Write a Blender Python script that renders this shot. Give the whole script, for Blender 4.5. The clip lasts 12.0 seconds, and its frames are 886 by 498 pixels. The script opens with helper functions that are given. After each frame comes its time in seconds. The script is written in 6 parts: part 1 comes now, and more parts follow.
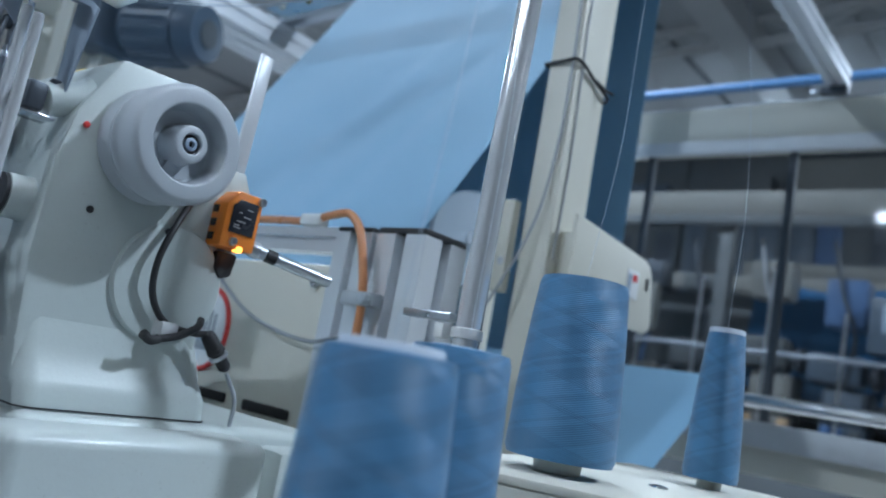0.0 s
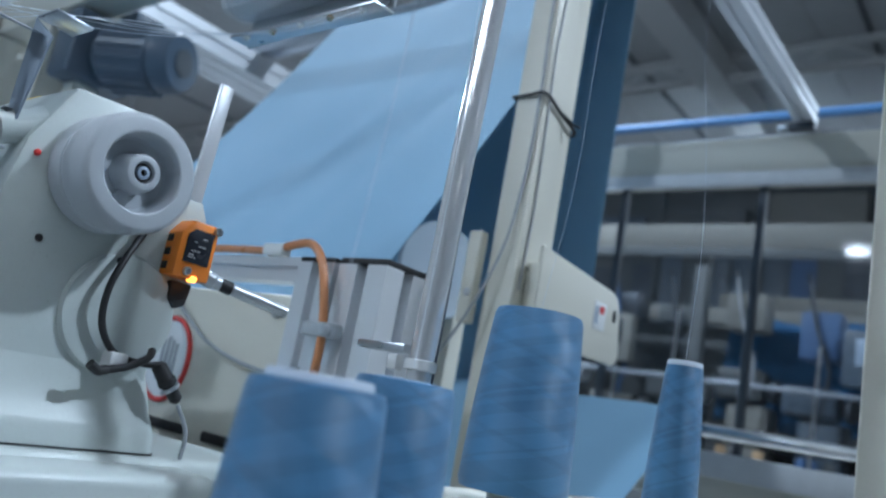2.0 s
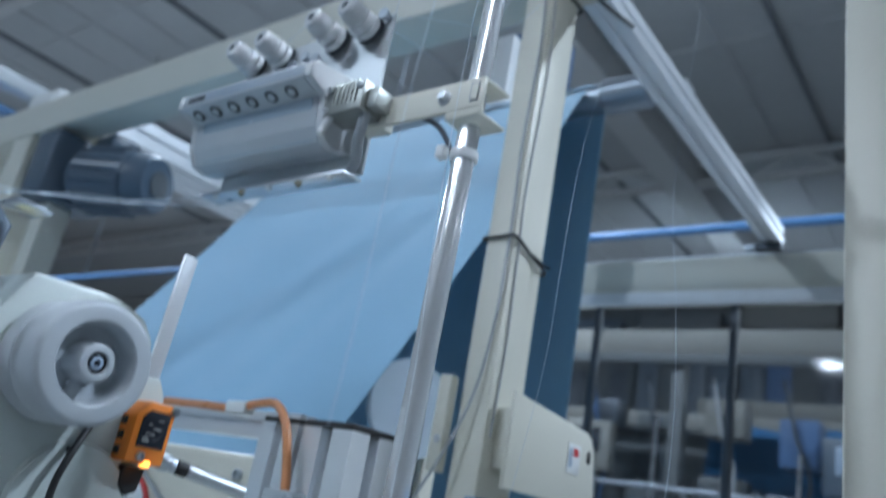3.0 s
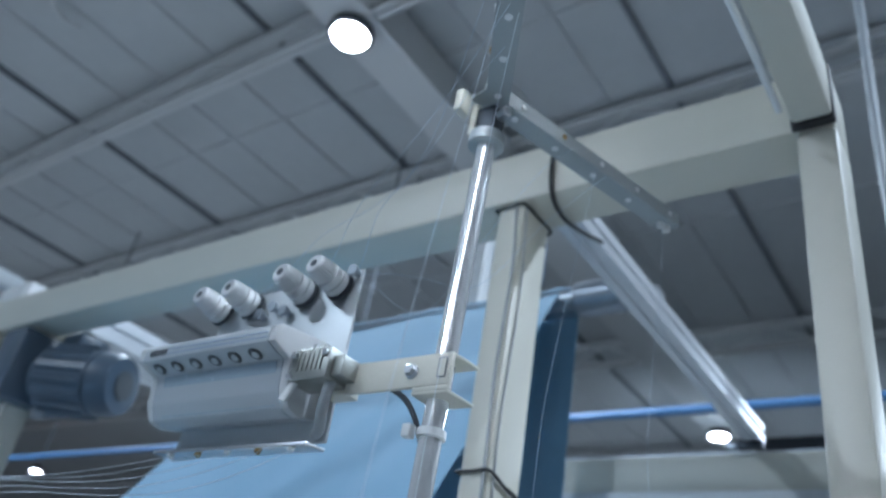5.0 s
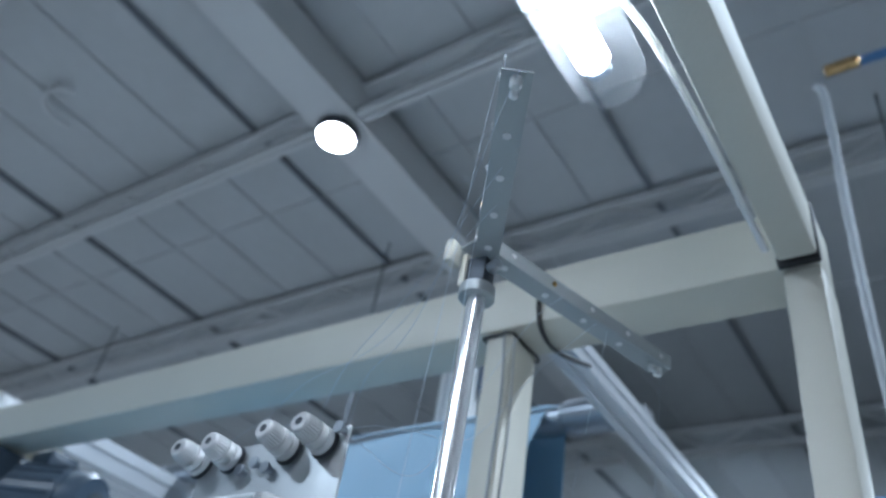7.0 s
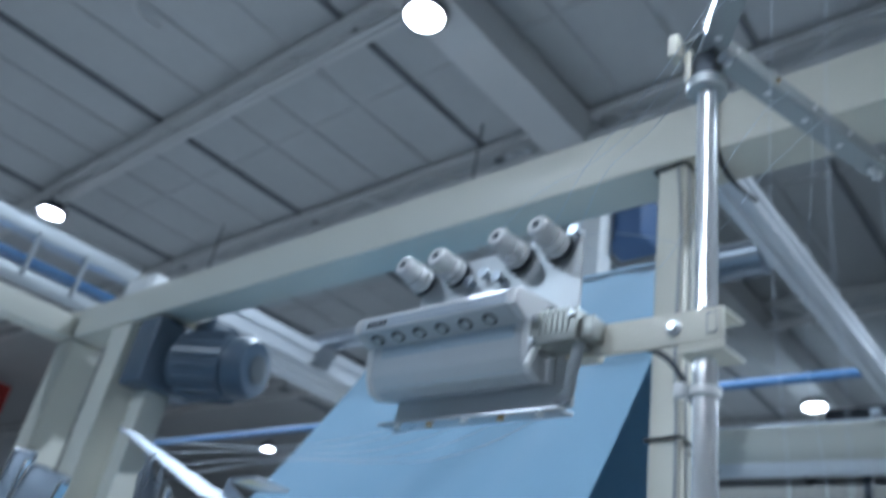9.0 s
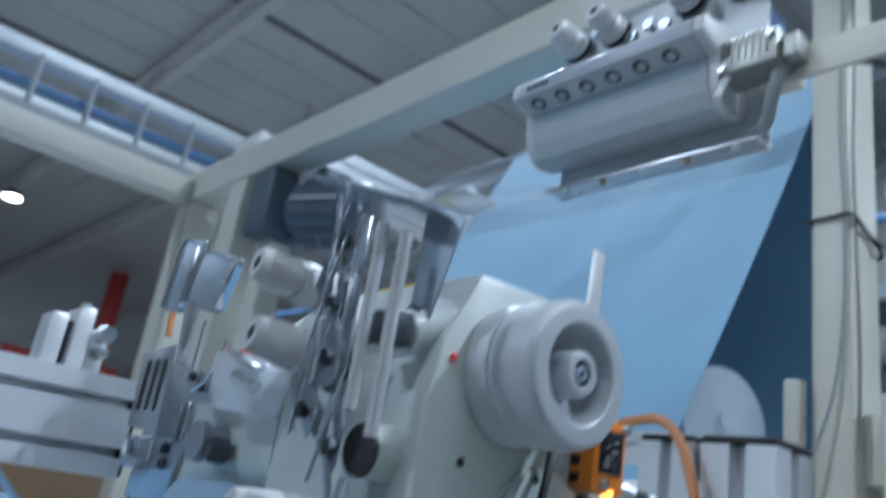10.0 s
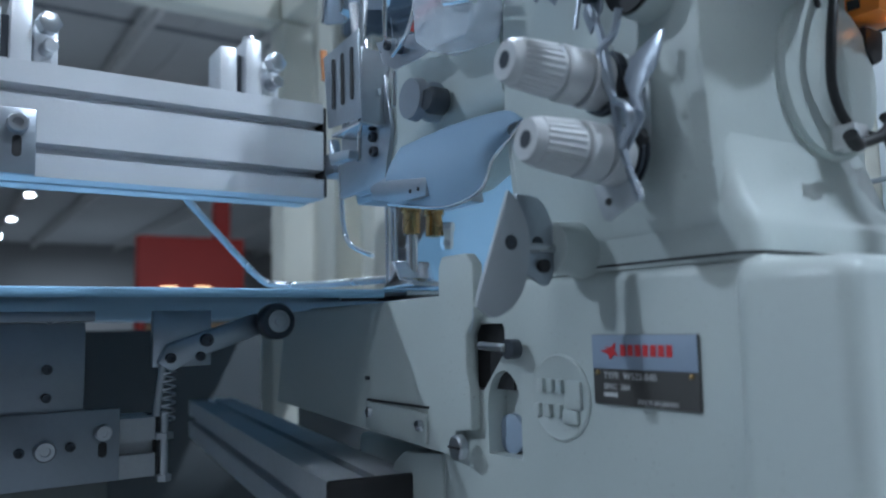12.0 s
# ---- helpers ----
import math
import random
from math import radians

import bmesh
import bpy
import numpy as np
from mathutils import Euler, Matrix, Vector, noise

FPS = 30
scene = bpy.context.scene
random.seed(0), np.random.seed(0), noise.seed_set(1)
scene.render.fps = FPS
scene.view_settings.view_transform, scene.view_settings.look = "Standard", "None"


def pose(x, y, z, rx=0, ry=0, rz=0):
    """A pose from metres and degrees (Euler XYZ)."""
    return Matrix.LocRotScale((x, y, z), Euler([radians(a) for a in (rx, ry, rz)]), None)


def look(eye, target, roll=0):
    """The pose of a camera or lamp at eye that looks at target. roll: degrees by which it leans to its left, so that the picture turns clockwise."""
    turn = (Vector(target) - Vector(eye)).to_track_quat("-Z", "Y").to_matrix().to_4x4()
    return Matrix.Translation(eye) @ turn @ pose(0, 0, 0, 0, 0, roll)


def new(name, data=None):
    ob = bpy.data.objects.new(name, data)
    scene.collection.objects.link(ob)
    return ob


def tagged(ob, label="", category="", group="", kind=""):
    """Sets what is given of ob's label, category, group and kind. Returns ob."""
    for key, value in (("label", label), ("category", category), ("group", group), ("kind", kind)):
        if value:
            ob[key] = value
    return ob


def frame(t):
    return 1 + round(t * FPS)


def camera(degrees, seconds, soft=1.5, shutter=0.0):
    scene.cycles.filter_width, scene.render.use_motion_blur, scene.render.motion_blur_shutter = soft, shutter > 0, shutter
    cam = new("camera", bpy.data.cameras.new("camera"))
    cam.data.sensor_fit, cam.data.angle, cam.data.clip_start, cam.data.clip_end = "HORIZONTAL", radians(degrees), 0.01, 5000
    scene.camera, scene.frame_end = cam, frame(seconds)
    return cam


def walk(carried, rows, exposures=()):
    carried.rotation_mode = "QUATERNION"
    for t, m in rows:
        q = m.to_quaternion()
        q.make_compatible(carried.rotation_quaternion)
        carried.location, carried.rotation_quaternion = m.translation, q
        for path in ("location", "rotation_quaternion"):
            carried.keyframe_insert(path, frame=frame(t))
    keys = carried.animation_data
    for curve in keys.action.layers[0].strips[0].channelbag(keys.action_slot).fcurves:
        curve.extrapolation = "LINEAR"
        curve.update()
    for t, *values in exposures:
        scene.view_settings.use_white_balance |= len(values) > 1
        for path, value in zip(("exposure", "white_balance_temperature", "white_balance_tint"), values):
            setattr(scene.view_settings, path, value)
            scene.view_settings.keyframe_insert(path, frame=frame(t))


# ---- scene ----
# camera and its path: seconds, eye, target, roll
cam = camera(58.8, 12.0, 2.0, 0.5)
PATH = [
    (0, (0.0000, -0.0000, 1.0500), (-1.2871, 1.4973, 1.3683), 10.48),
    (0.5, (0.0030, 0.0036, 1.0513), (-1.2768, 1.5085, 1.3634), 10.62),
    (1, (0.0104, 0.0031, 1.0497), (-1.2629, 1.5088, 1.3837), 10.40),
    (1.5, (0.0111, 0.0087, 1.0490), (-1.2672, 1.5087, 1.3896), 10.78),
    (2, (0.0112, 0.0097, 1.0532), (-1.2388, 1.5181, 1.4556), 10.69),
    (2.5, (0.0155, 0.0084, 1.0706), (-1.2206, 1.5032, 1.5580), 10.86),
    (3, (0.0137, 0.0031, 1.1040), (-1.1834, 1.4673, 1.7544), 10.55),
    (3.5, (0.0187, -0.0022, 1.1266), (-1.1410, 1.4245, 1.9138), 10.26),
    (5.5, (0.0186, -0.0166, 1.1903), (-1.0551, 1.2652, 2.2875), 10.86),
    (6, (0.0213, -0.0212, 1.2057), (-1.0148, 1.2291, 2.3734), 10.71),
    (6.5, (0.0217, -0.0304, 1.2221), (-0.9879, 1.1795, 2.4537), 11.16),
    (8.5, (-0.0488, -0.0547, 1.1915), (-1.1768, 1.1555, 2.3154), 11.08),
    (9, (-0.0926, -0.0627, 1.1544), (-1.3371, 1.1688, 2.1211), 10.80),
    (9.5, (-0.1343, -0.0572, 1.1186), (-1.4834, 1.1742, 1.9332), 10.11),
    (10, (-0.1714, -0.0501, 1.0813), (-1.6280, 1.1599, 1.7249), 9.19),
    (10.5, (-0.2081, -0.0455, 1.0413), (-1.7637, 1.1188, 1.5152), 7.55),
    (11, (-0.2293, -0.0518, 1.0072), (-1.8568, 1.0634, 1.3350), 4.66),
    (11.5, (-0.2451, -0.0592, 0.9813), (-1.9059, 1.0302, 1.2154), 1.66),
    (12, (-0.2542, -0.0653, 0.9705), (-1.9148, 1.0321, 1.1662), -1.20),
]
walk(cam, [(t, look(eye, target, roll)) for t, eye, target, roll in PATH], [(0, 0.62, 5650, 10), (12, 0.62, 5650, 10)])

# ---- light and exposure ----
cam.data.dof.use_dof, cam.data.dof.focus_distance, cam.data.dof.aperture_fstop = True, 0.45, 8.0
HALL = (-46.0, 12.0, -10.0, 32.0, 5.75)      # x0, x1, y0, y1, ceiling height
LAMP_XS, LAMP_YS = (-38.7, -32.8, -26.9, -21.0, -15.1, -9.2, -3.3, 2.6, 8.5), (-5.5, 2.5, 10.5, 18.5, 26.5)
world = bpy.data.worlds.new("world")
world.use_nodes = True
world.node_tree.nodes["Background"].inputs[0].default_value = (0.02, 0.025, 0.03, 1)
scene.world = world


# ---- materials ----
def mat(name, color, rough=0.5, metal=0.0, vary=0.08, scale=30.0, bump=0.05, fine=300.0, coat=0.0, emit=None, power=0.0):
    """Principled surface with tone variation at two scales, slight relief and uneven gloss."""
    m = bpy.data.materials.new(name)
    m.use_nodes = True
    nt = m.node_tree
    b = nt.nodes["Principled BSDF"]
    n, l = nt.nodes.new, nt.links.new
    tc = n("ShaderNodeTexCoord")
    big, small = n("ShaderNodeTexNoise"), n("ShaderNodeTexNoise")
    big.inputs["Scale"].default_value, big.inputs["Detail"].default_value = scale, 5
    small.inputs["Scale"].default_value, small.inputs["Detail"].default_value = fine, 3
    l(tc.outputs["Object"], big.inputs["Vector"])
    l(tc.outputs["Object"], small.inputs["Vector"])
    mix = n("ShaderNodeMix")
    mix.data_type = "RGBA"
    mix.inputs["A"].default_value = (*[c * (1 - vary) for c in color], 1)
    mix.inputs["B"].default_value = (*[min(1, c * (1 + vary)) for c in color], 1)
    add = n("ShaderNodeMath")
    add.operation = "MULTIPLY_ADD"
    add.inputs[1].default_value, add.inputs[2].default_value = 0.35, 0.0
    l(small.outputs[0], add.inputs[0])
    add2 = n("ShaderNodeMath")
    add2.operation = "MULTIPLY_ADD"
    add2.inputs[1].default_value = 0.65
    l(big.outputs[0], add2.inputs[0])
    l(add.outputs[0], add2.inputs[2])
    l(add2.outputs[0], mix.inputs["Factor"])
    l(mix.outputs["Result"], b.inputs["Base Color"])
    rr = n("ShaderNodeMapRange")
    rr.inputs["To Min"].default_value, rr.inputs["To Max"].default_value = max(0.02, rough - 0.1), min(1, rough + 0.1)
    l(big.outputs[0], rr.inputs["Value"])
    l(rr.outputs[0], b.inputs["Roughness"])
    bp = n("ShaderNodeBump")
    bp.inputs["Strength"].default_value, bp.inputs["Distance"].default_value = bump, 0.002
    l(small.outputs[0], bp.inputs["Height"])
    l(bp.outputs[0], b.inputs["Normal"])
    b.inputs["Metallic"].default_value = metal
    b.inputs["Coat Weight"].default_value = coat
    if emit:
        b.inputs["Emission Color"].default_value = (*emit, 1)
        b.inputs["Emission Strength"].default_value = power
    return m


def specked(m, size=520.0, most=0.28):
    """Adds small dark pits and oil specks to a painted surface."""
    nt = m.node_tree
    b = nt.nodes["Principled BSDF"]
    n, l = nt.nodes.new, nt.links.new
    tc, pits, big = n("ShaderNodeTexCoord"), n("ShaderNodeTexNoise"), n("ShaderNodeTexNoise")
    pits.inputs["Scale"].default_value, big.inputs["Scale"].default_value = size, 22
    l(tc.outputs["Object"], pits.inputs["Vector"])
    l(tc.outputs["Object"], big.inputs["Vector"])
    rng, where, mul = n("ShaderNodeMapRange"), n("ShaderNodeMapRange"), n("ShaderNodeMath")
    rng.inputs["From Min"].default_value, rng.inputs["From Max"].default_value = 0.66, 0.72
    where.inputs["From Min"].default_value, where.inputs["From Max"].default_value = 0.45, 0.65
    rng.inputs["To Max"].default_value = most
    mul.operation = "MULTIPLY"
    l(pits.outputs[0], rng.inputs["Value"])
    l(big.outputs[0], where.inputs["Value"])
    l(rng.outputs[0], mul.inputs[0])
    l(where.outputs[0], mul.inputs[1])
    mix = n("ShaderNodeMix")
    mix.data_type = "RGBA"
    mix.inputs["B"].default_value = (0.09, 0.085, 0.07, 1)
    l(b.inputs["Base Color"].links[0].from_socket, mix.inputs["A"])
    l(mul.outputs[0], mix.inputs["Factor"])
    l(mix.outputs["Result"], b.inputs["Base Color"])
    return m


def cloth_mat(name, color, stretch=(60, 60, 60), weave=0.25):
    """Woven cotton: fine weave relief, soft sheen and faint long streaks."""
    m = mat(name, color, 0.85, 0, 0.10, 6, 0.1, 500)
    nt = m.node_tree
    b = nt.nodes["Principled BSDF"]
    b.inputs["Sheen Weight"].default_value = 0.15
    b.inputs["Specular IOR Level"].default_value = 0.2
    w = nt.nodes.new("ShaderNodeTexWave")
    w.inputs["Scale"].default_value, w.inputs["Distortion"].default_value = 420, 1.5
    bp = nt.nodes.new("ShaderNodeBump")
    bp.inputs["Strength"].default_value, bp.inputs["Distance"].default_value = weave, 0.0006
    tc = nt.nodes.new("ShaderNodeTexCoord")
    nt.links.new(tc.outputs["Object"], w.inputs["Vector"])
    nt.links.new(w.outputs["Fac"], bp.inputs["Height"])
    nt.links.new(bp.outputs[0], b.inputs["Normal"])
    return m


def thread_mat(name, color):
    """Cross-wound thread: two crossing sets of fine diagonal turns round the axis."""
    m = mat(name, color, 0.44, 0, 0.08, 25, 0.05, 700)
    nt = m.node_tree
    n, l = nt.nodes.new, nt.links.new
    b = nt.nodes["Principled BSDF"]
    b.inputs["Sheen Weight"].default_value = 0.25
    tc, sep = n("ShaderNodeTexCoord"), n("ShaderNodeSeparateXYZ")
    l(tc.outputs["Object"], sep.inputs[0])
    ang = n("ShaderNodeMath")
    ang.operation = "ARCTAN2"
    l(sep.outputs["Y"], ang.inputs[0])
    l(sep.outputs["X"], ang.inputs[1])
    heights, tones, bases = [], [], []
    for k, (turn, fine) in enumerate(((0.0085, 5600), (-0.0075, 5200))):
        base = n("ShaderNodeMath")
        base.operation = "MULTIPLY_ADD"
        l(ang.outputs[0], base.inputs[0])
        base.inputs[1].default_value = turn
        l(sep.outputs["Z"], base.inputs[2])
        bases.append(base)
        for freq, store in ((fine, heights), (52 + 31 * k, tones)):
            s = n("ShaderNodeMath")
            s.operation = "MULTIPLY"
            s.inputs[1].default_value = freq * 1.0
            l(base.outputs[0], s.inputs[0])
            w = n("ShaderNodeMath")
            w.operation = "SINE"
            l(s.outputs[0], w.inputs[0])
            store.append(w)
    mx = n("ShaderNodeMix")
    l(heights[0].outputs[0], mx.inputs["A"])
    l(heights[1].outputs[0], mx.inputs["B"])
    bp = n("ShaderNodeBump")
    bp.inputs["Strength"].default_value, bp.inputs["Distance"].default_value = 0.45, 0.0003
    l(mx.outputs["Result"], bp.inputs["Height"])
    l(bp.outputs[0], b.inputs["Normal"])
    # wound layers: straight helical bands of unlike tone, crossing one another
    bands = []
    for k, base in enumerate(bases):
        sc = n("ShaderNodeMath")
        sc.operation = "MULTIPLY_ADD"
        sc.inputs[1].default_value, sc.inputs[2].default_value = 58 + 23 * k, 3.7 * k
        l(base.outputs[0], sc.inputs[0])
        ns = n("ShaderNodeTexNoise")
        ns.noise_dimensions = "1D"
        ns.inputs["Scale"].default_value, ns.inputs["Detail"].default_value = 1.0, 3
        l(sc.outputs[0], ns.inputs["W"])
        mr = n("ShaderNodeMapRange")
        mr.inputs["From Min"].default_value, mr.inputs["From Max"].default_value = 0.490, 0.502
        l(ns.outputs[0], mr.inputs["Value"])
        bands.append(mr)
    ramp = n("ShaderNodeMath")
    ramp.operation = "MULTIPLY_ADD"
    ramp.inputs[1].default_value = 0.45
    half = n("ShaderNodeMath")
    half.operation = "MULTIPLY"
    half.inputs[1].default_value = 0.55
    l(bands[1].outputs[0], half.inputs[0])
    l(bands[0].outputs[0], ramp.inputs[0])
    l(half.outputs[0], ramp.inputs[2])
    l(bands[0].outputs[0], mx.inputs["Factor"])
    mix = n("ShaderNodeMix")
    mix.data_type = "RGBA"
    tone = n("ShaderNodeMath")
    tone.operation = "MULTIPLY_ADD"
    tone.inputs[1].default_value = 0.30
    l(mx.outputs["Result"], tone.inputs[0])
    l(ramp.outputs[0], tone.inputs[2])
    fibre = n("ShaderNodeTexNoise")
    fibre.noise_dimensions = "1D"
    fibre.inputs["Scale"].default_value, fibre.inputs["Detail"].default_value = 1900, 2
    pick = n("ShaderNodeMix")
    l(bands[0].outputs[0], pick.inputs["Factor"])
    l(bases[0].outputs[0], pick.inputs["A"])
    l(bases[1].outputs[0], pick.inputs["B"])
    l(pick.outputs["Result"], fibre.inputs["W"])
    turns = n("ShaderNodeMath")
    turns.operation = "MULTIPLY_ADD"
    turns.inputs[1].default_value = 1.5
    l(fibre.outputs[0], turns.inputs[0])
    shift = n("ShaderNodeMath")
    shift.operation = "SUBTRACT"
    shift.inputs[1].default_value = 0.75
    l(tone.outputs[0], shift.inputs[0])
    l(shift.outputs[0], turns.inputs[2])
    mix.inputs["A"].default_value = (*[c * 0.80 for c in color], 1)
    mix.inputs["B"].default_value = (*[c * 1.16 for c in color], 1)
    l(turns.outputs[0], mix.inputs["Factor"])
    l(mix.outputs["Result"], b.inputs["Base Color"])
    return m


def glass_mat(name, color, rough=0.1, alpha=0.35):
    m = mat(name, color, rough, 0, 0.05, 20, 0.02)
    b = m.node_tree.nodes["Principled BSDF"]
    b.inputs["Alpha"].default_value = alpha
    return m


PAINT = mat("machine_paint", (0.505, 0.553, 0.535), 0.38, 0, 0.07, 14, 0.04, 420, coat=0.18)
specked(PAINT)
CREAM = mat("cream_paint", (0.60, 0.585, 0.51), 0.45, 0, 0.05, 9, 0.10, 260)
GREYP = mat("grey_plastic", (0.42, 0.45, 0.48), 0.42, 0, 0.04, 40, 0.05, 600)
KNOB = mat("pale_grey_plastic", (0.54, 0.55, 0.56), 0.40, 0, 0.04, 60, 0.05, 500)
STEEL = mat("brushed_steel", (0.56, 0.58, 0.61), 0.30, 1.0, 0.12, 40, 0.10, 500)
CHROME = mat("polished_chrome", (0.82, 0.84, 0.87), 0.15, 1.0, 0.03, 30, 0.02, 300)
ZINC = mat("zinc_plate", (0.42, 0.46, 0.51), 0.32, 0.92, 0.12, 25, 0.08, 260)
ALU = mat("anodised_aluminium", (0.70, 0.72, 0.75), 0.34, 0.40, 0.05, 15, 0.06, 500)
ALUD = mat("dusty_aluminium", (0.56, 0.58, 0.60), 0.55, 0.3, 0.18, 30, 0.20, 260)
POLE = mat("worn_chrome_tube", (0.90, 0.92, 0.94), 0.14, 0.64, 0.03, 20, 0.02, 300)
NICKEL = mat("matt_nickel", (0.34, 0.35, 0.33), 0.42, 0.7, 0.12, 60, 0.1, 400)
PLATE = mat("satin_zinc_sheet", (0.50, 0.53, 0.55), 0.48, 0.55, 0.08, 25, 0.05, 300)
SHIELD = mat("grey_steel_sheet", (0.26, 0.31, 0.37), 0.50, 0.45, 0.14, 30, 0.06, 300)
CLIPZ = mat("worn_zinc_guide", (0.40, 0.44, 0.50), 0.30, 0.85, 0.15, 60, 0.08, 400)
ARMZ = mat("dull_zinc_angle", (0.38, 0.41, 0.42), 0.45, 0.40, 0.10, 30, 0.06, 300)
EYE = mat("dark_glass_eye", (0.09, 0.10, 0.11), 0.35, 0, 0.2, 60, 0.03)
BRASS = mat("brass", (0.58, 0.39, 0.18), 0.26, 1.0, 0.1, 60, 0.05)
ZINCD = mat("dark_zinc", (0.28, 0.31, 0.35), 0.38, 0.7, 0.15, 25, 0.08, 260)
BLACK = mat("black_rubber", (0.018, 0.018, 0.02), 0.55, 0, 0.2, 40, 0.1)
DARKM = mat("dark_steel", (0.07, 0.08, 0.095), 0.45, 0.6, 0.2, 30, 0.1)
ORANGE = mat("orange_plastic", (0.83, 0.24, 0.025), 0.38, 0, 0.06, 60, 0.04)
ORTUBE = mat("orange_tube", (0.62, 0.26, 0.11), 0.3, 0, 0.06, 60, 0.03, coat=0.3)
RED = mat("red_plastic", (0.62, 0.04, 0.035), 0.4, 0, 0.06, 60, 0.03)
LEDORANGE = mat("orange_led", (0.9, 0.35, 0.05), 0.4, emit=(1.0, 0.36, 0.04), power=2.6)
WHITEP = mat("white_plastic", (0.72, 0.73, 0.73), 0.4, 0, 0.04, 60, 0.04)
GREYC = mat("grey_cable", (0.32, 0.34, 0.36), 0.5, 0, 0.06, 60, 0.03)
SCREEN = mat("black_display", (0.02, 0.022, 0.03), 0.25, 0, 0.3, 120, 0.02)
LABELB = mat("label_blue_grey", (0.30, 0.37, 0.47), 0.4, 0, 0.05, 60, 0.03)
LABELD = mat("label_dark", (0.10, 0.095, 0.09), 0.4, 0.3, 0.1, 60, 0.03)
LABELT = mat("label_teal", (0.18, 0.42, 0.42), 0.4, 0, 0.05, 60, 0.03)
INKR = mat("red_ink", (0.60, 0.035, 0.04), 0.5, 0, 0.05, 60, 0.02)
INKW = mat("pale_ink", (0.55, 0.55, 0.55), 0.5, 0, 0.05, 60, 0.02)
INKK = mat("black_ink", (0.02, 0.03, 0.035), 0.5, 0, 0.05, 60, 0.02)
INKY = mat("yellow_label", (0.75, 0.55, 0.05), 0.5, 0, 0.05, 60, 0.02)
CLOTH = cloth_mat("blue_cloth", (0.215, 0.38, 0.53))
CLOTHD = cloth_mat("deep_blue_cloth", (0.035, 0.12, 0.26))
THREAD = thread_mat("blue_thread", (0.064, 0.200, 0.380))
TUBEC = mat("white_cone_tube", (0.62, 0.68, 0.76), 0.6, 0, 0.05, 60, 0.05)
YARN = mat("pale_blue_yarn", (0.55, 0.62, 0.70), 0.7, 0, 0.1, 200, 0.05)
MOTORP = mat("blue_grey_enamel", (0.078, 0.105, 0.14), 0.4, 0, 0.12, 20, 0.08)
BLUEP = mat("blue_paint", (0.09, 0.21, 0.42), 0.4, 0, 0.08, 10, 0.05)
CLEAR = glass_mat("clear_plastic", (0.72, 0.78, 0.86), 0.15, 0.45)
ACRYL = glass_mat("acrylic", (0.75, 0.80, 0.86), 0.06, 0.38)
GUARD = glass_mat("blue_frosted_guard", (0.36, 0.50, 0.66), 0.22, 0.72)
TUBEGLASS = glass_mat("lamp_cover_plastic", (0.80, 0.84, 0.88), 0.05, 0.10)
HAZE = glass_mat("milky_disc_plastic", (0.62, 0.70, 0.78), 0.25, 0.48)
SMOKED = glass_mat("smoked_safety_glass", (0.05, 0.055, 0.06), 0.04, 0.20)
CEIL = mat("ceiling_board", (0.545, 0.555, 0.555), 0.85, 0, 0.14, 0.8, 0.2, 9)
JOIST = mat("ceiling_steel", (0.66, 0.66, 0.65), 0.6, 0, 0.08, 1.2, 0.1, 30)
SEAM = mat("dark_ceiling_rail", (0.22, 0.23, 0.25), 0.6, 0, 0.15, 3, 0.1)
FLOOR = mat("epoxy_floor", (0.35, 0.36, 0.37), 0.3, 0, 0.10, 0.7, 0.05, 14)
WALL = mat("concrete_wall", (0.30, 0.30, 0.30), 0.8, 0, 0.12, 0.5, 0.1, 8)
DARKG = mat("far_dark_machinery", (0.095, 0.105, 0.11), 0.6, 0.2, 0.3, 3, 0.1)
# cream darkened in the colour itself, for frames dimmed behind the glass
FARC = mat("far_cream_dimmed", (0.19, 0.19, 0.175), 0.6, 0, 0.12, 2, 0.1)
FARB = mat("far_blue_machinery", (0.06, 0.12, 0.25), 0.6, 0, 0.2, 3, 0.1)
WOOD = mat("cardboard", (0.42, 0.29, 0.17), 0.8, 0, 0.15, 3, 0.1)
REDB = mat("red_booth_panel", (0.48, 0.05, 0.04), 0.6, 0, 0.12, 1, 0.05)
LAMPG = mat("highbay_lens", (0.9, 0.9, 0.9), 0.4, emit=(0.97, 0.98, 1.0), power=30.0)
TUBEG = mat("fluorescent_tube", (0.9, 0.9, 0.9), 0.4, emit=(0.95, 0.98, 1.0), power=17.0)
WINDOW = mat("blue_grey_window", (0.36, 0.43, 0.50), 0.25, 0, 0.05, 40, 0.02)
WARMG = mat("warm_booth_lamp", (0.9, 0.7, 0.4), 0.5, emit=(1.0, 0.72, 0.38), power=1.5)
DOORG = mat("bright_door_glass", (0.9, 0.9, 0.9), 0.5, emit=(0.9, 0.95, 1.0), power=0.8)


# ---- building helpers ----
BASE = {}


def thing(name, at, label, category, group="", kind=""):
    """A top-level thing: an empty at its base that carries its parts."""
    ob = new(name)
    ob.location = at
    ob.empty_display_size = 0.02
    tagged(ob, label, category, group, kind)
    BASE[ob.name] = Vector(at)
    return ob


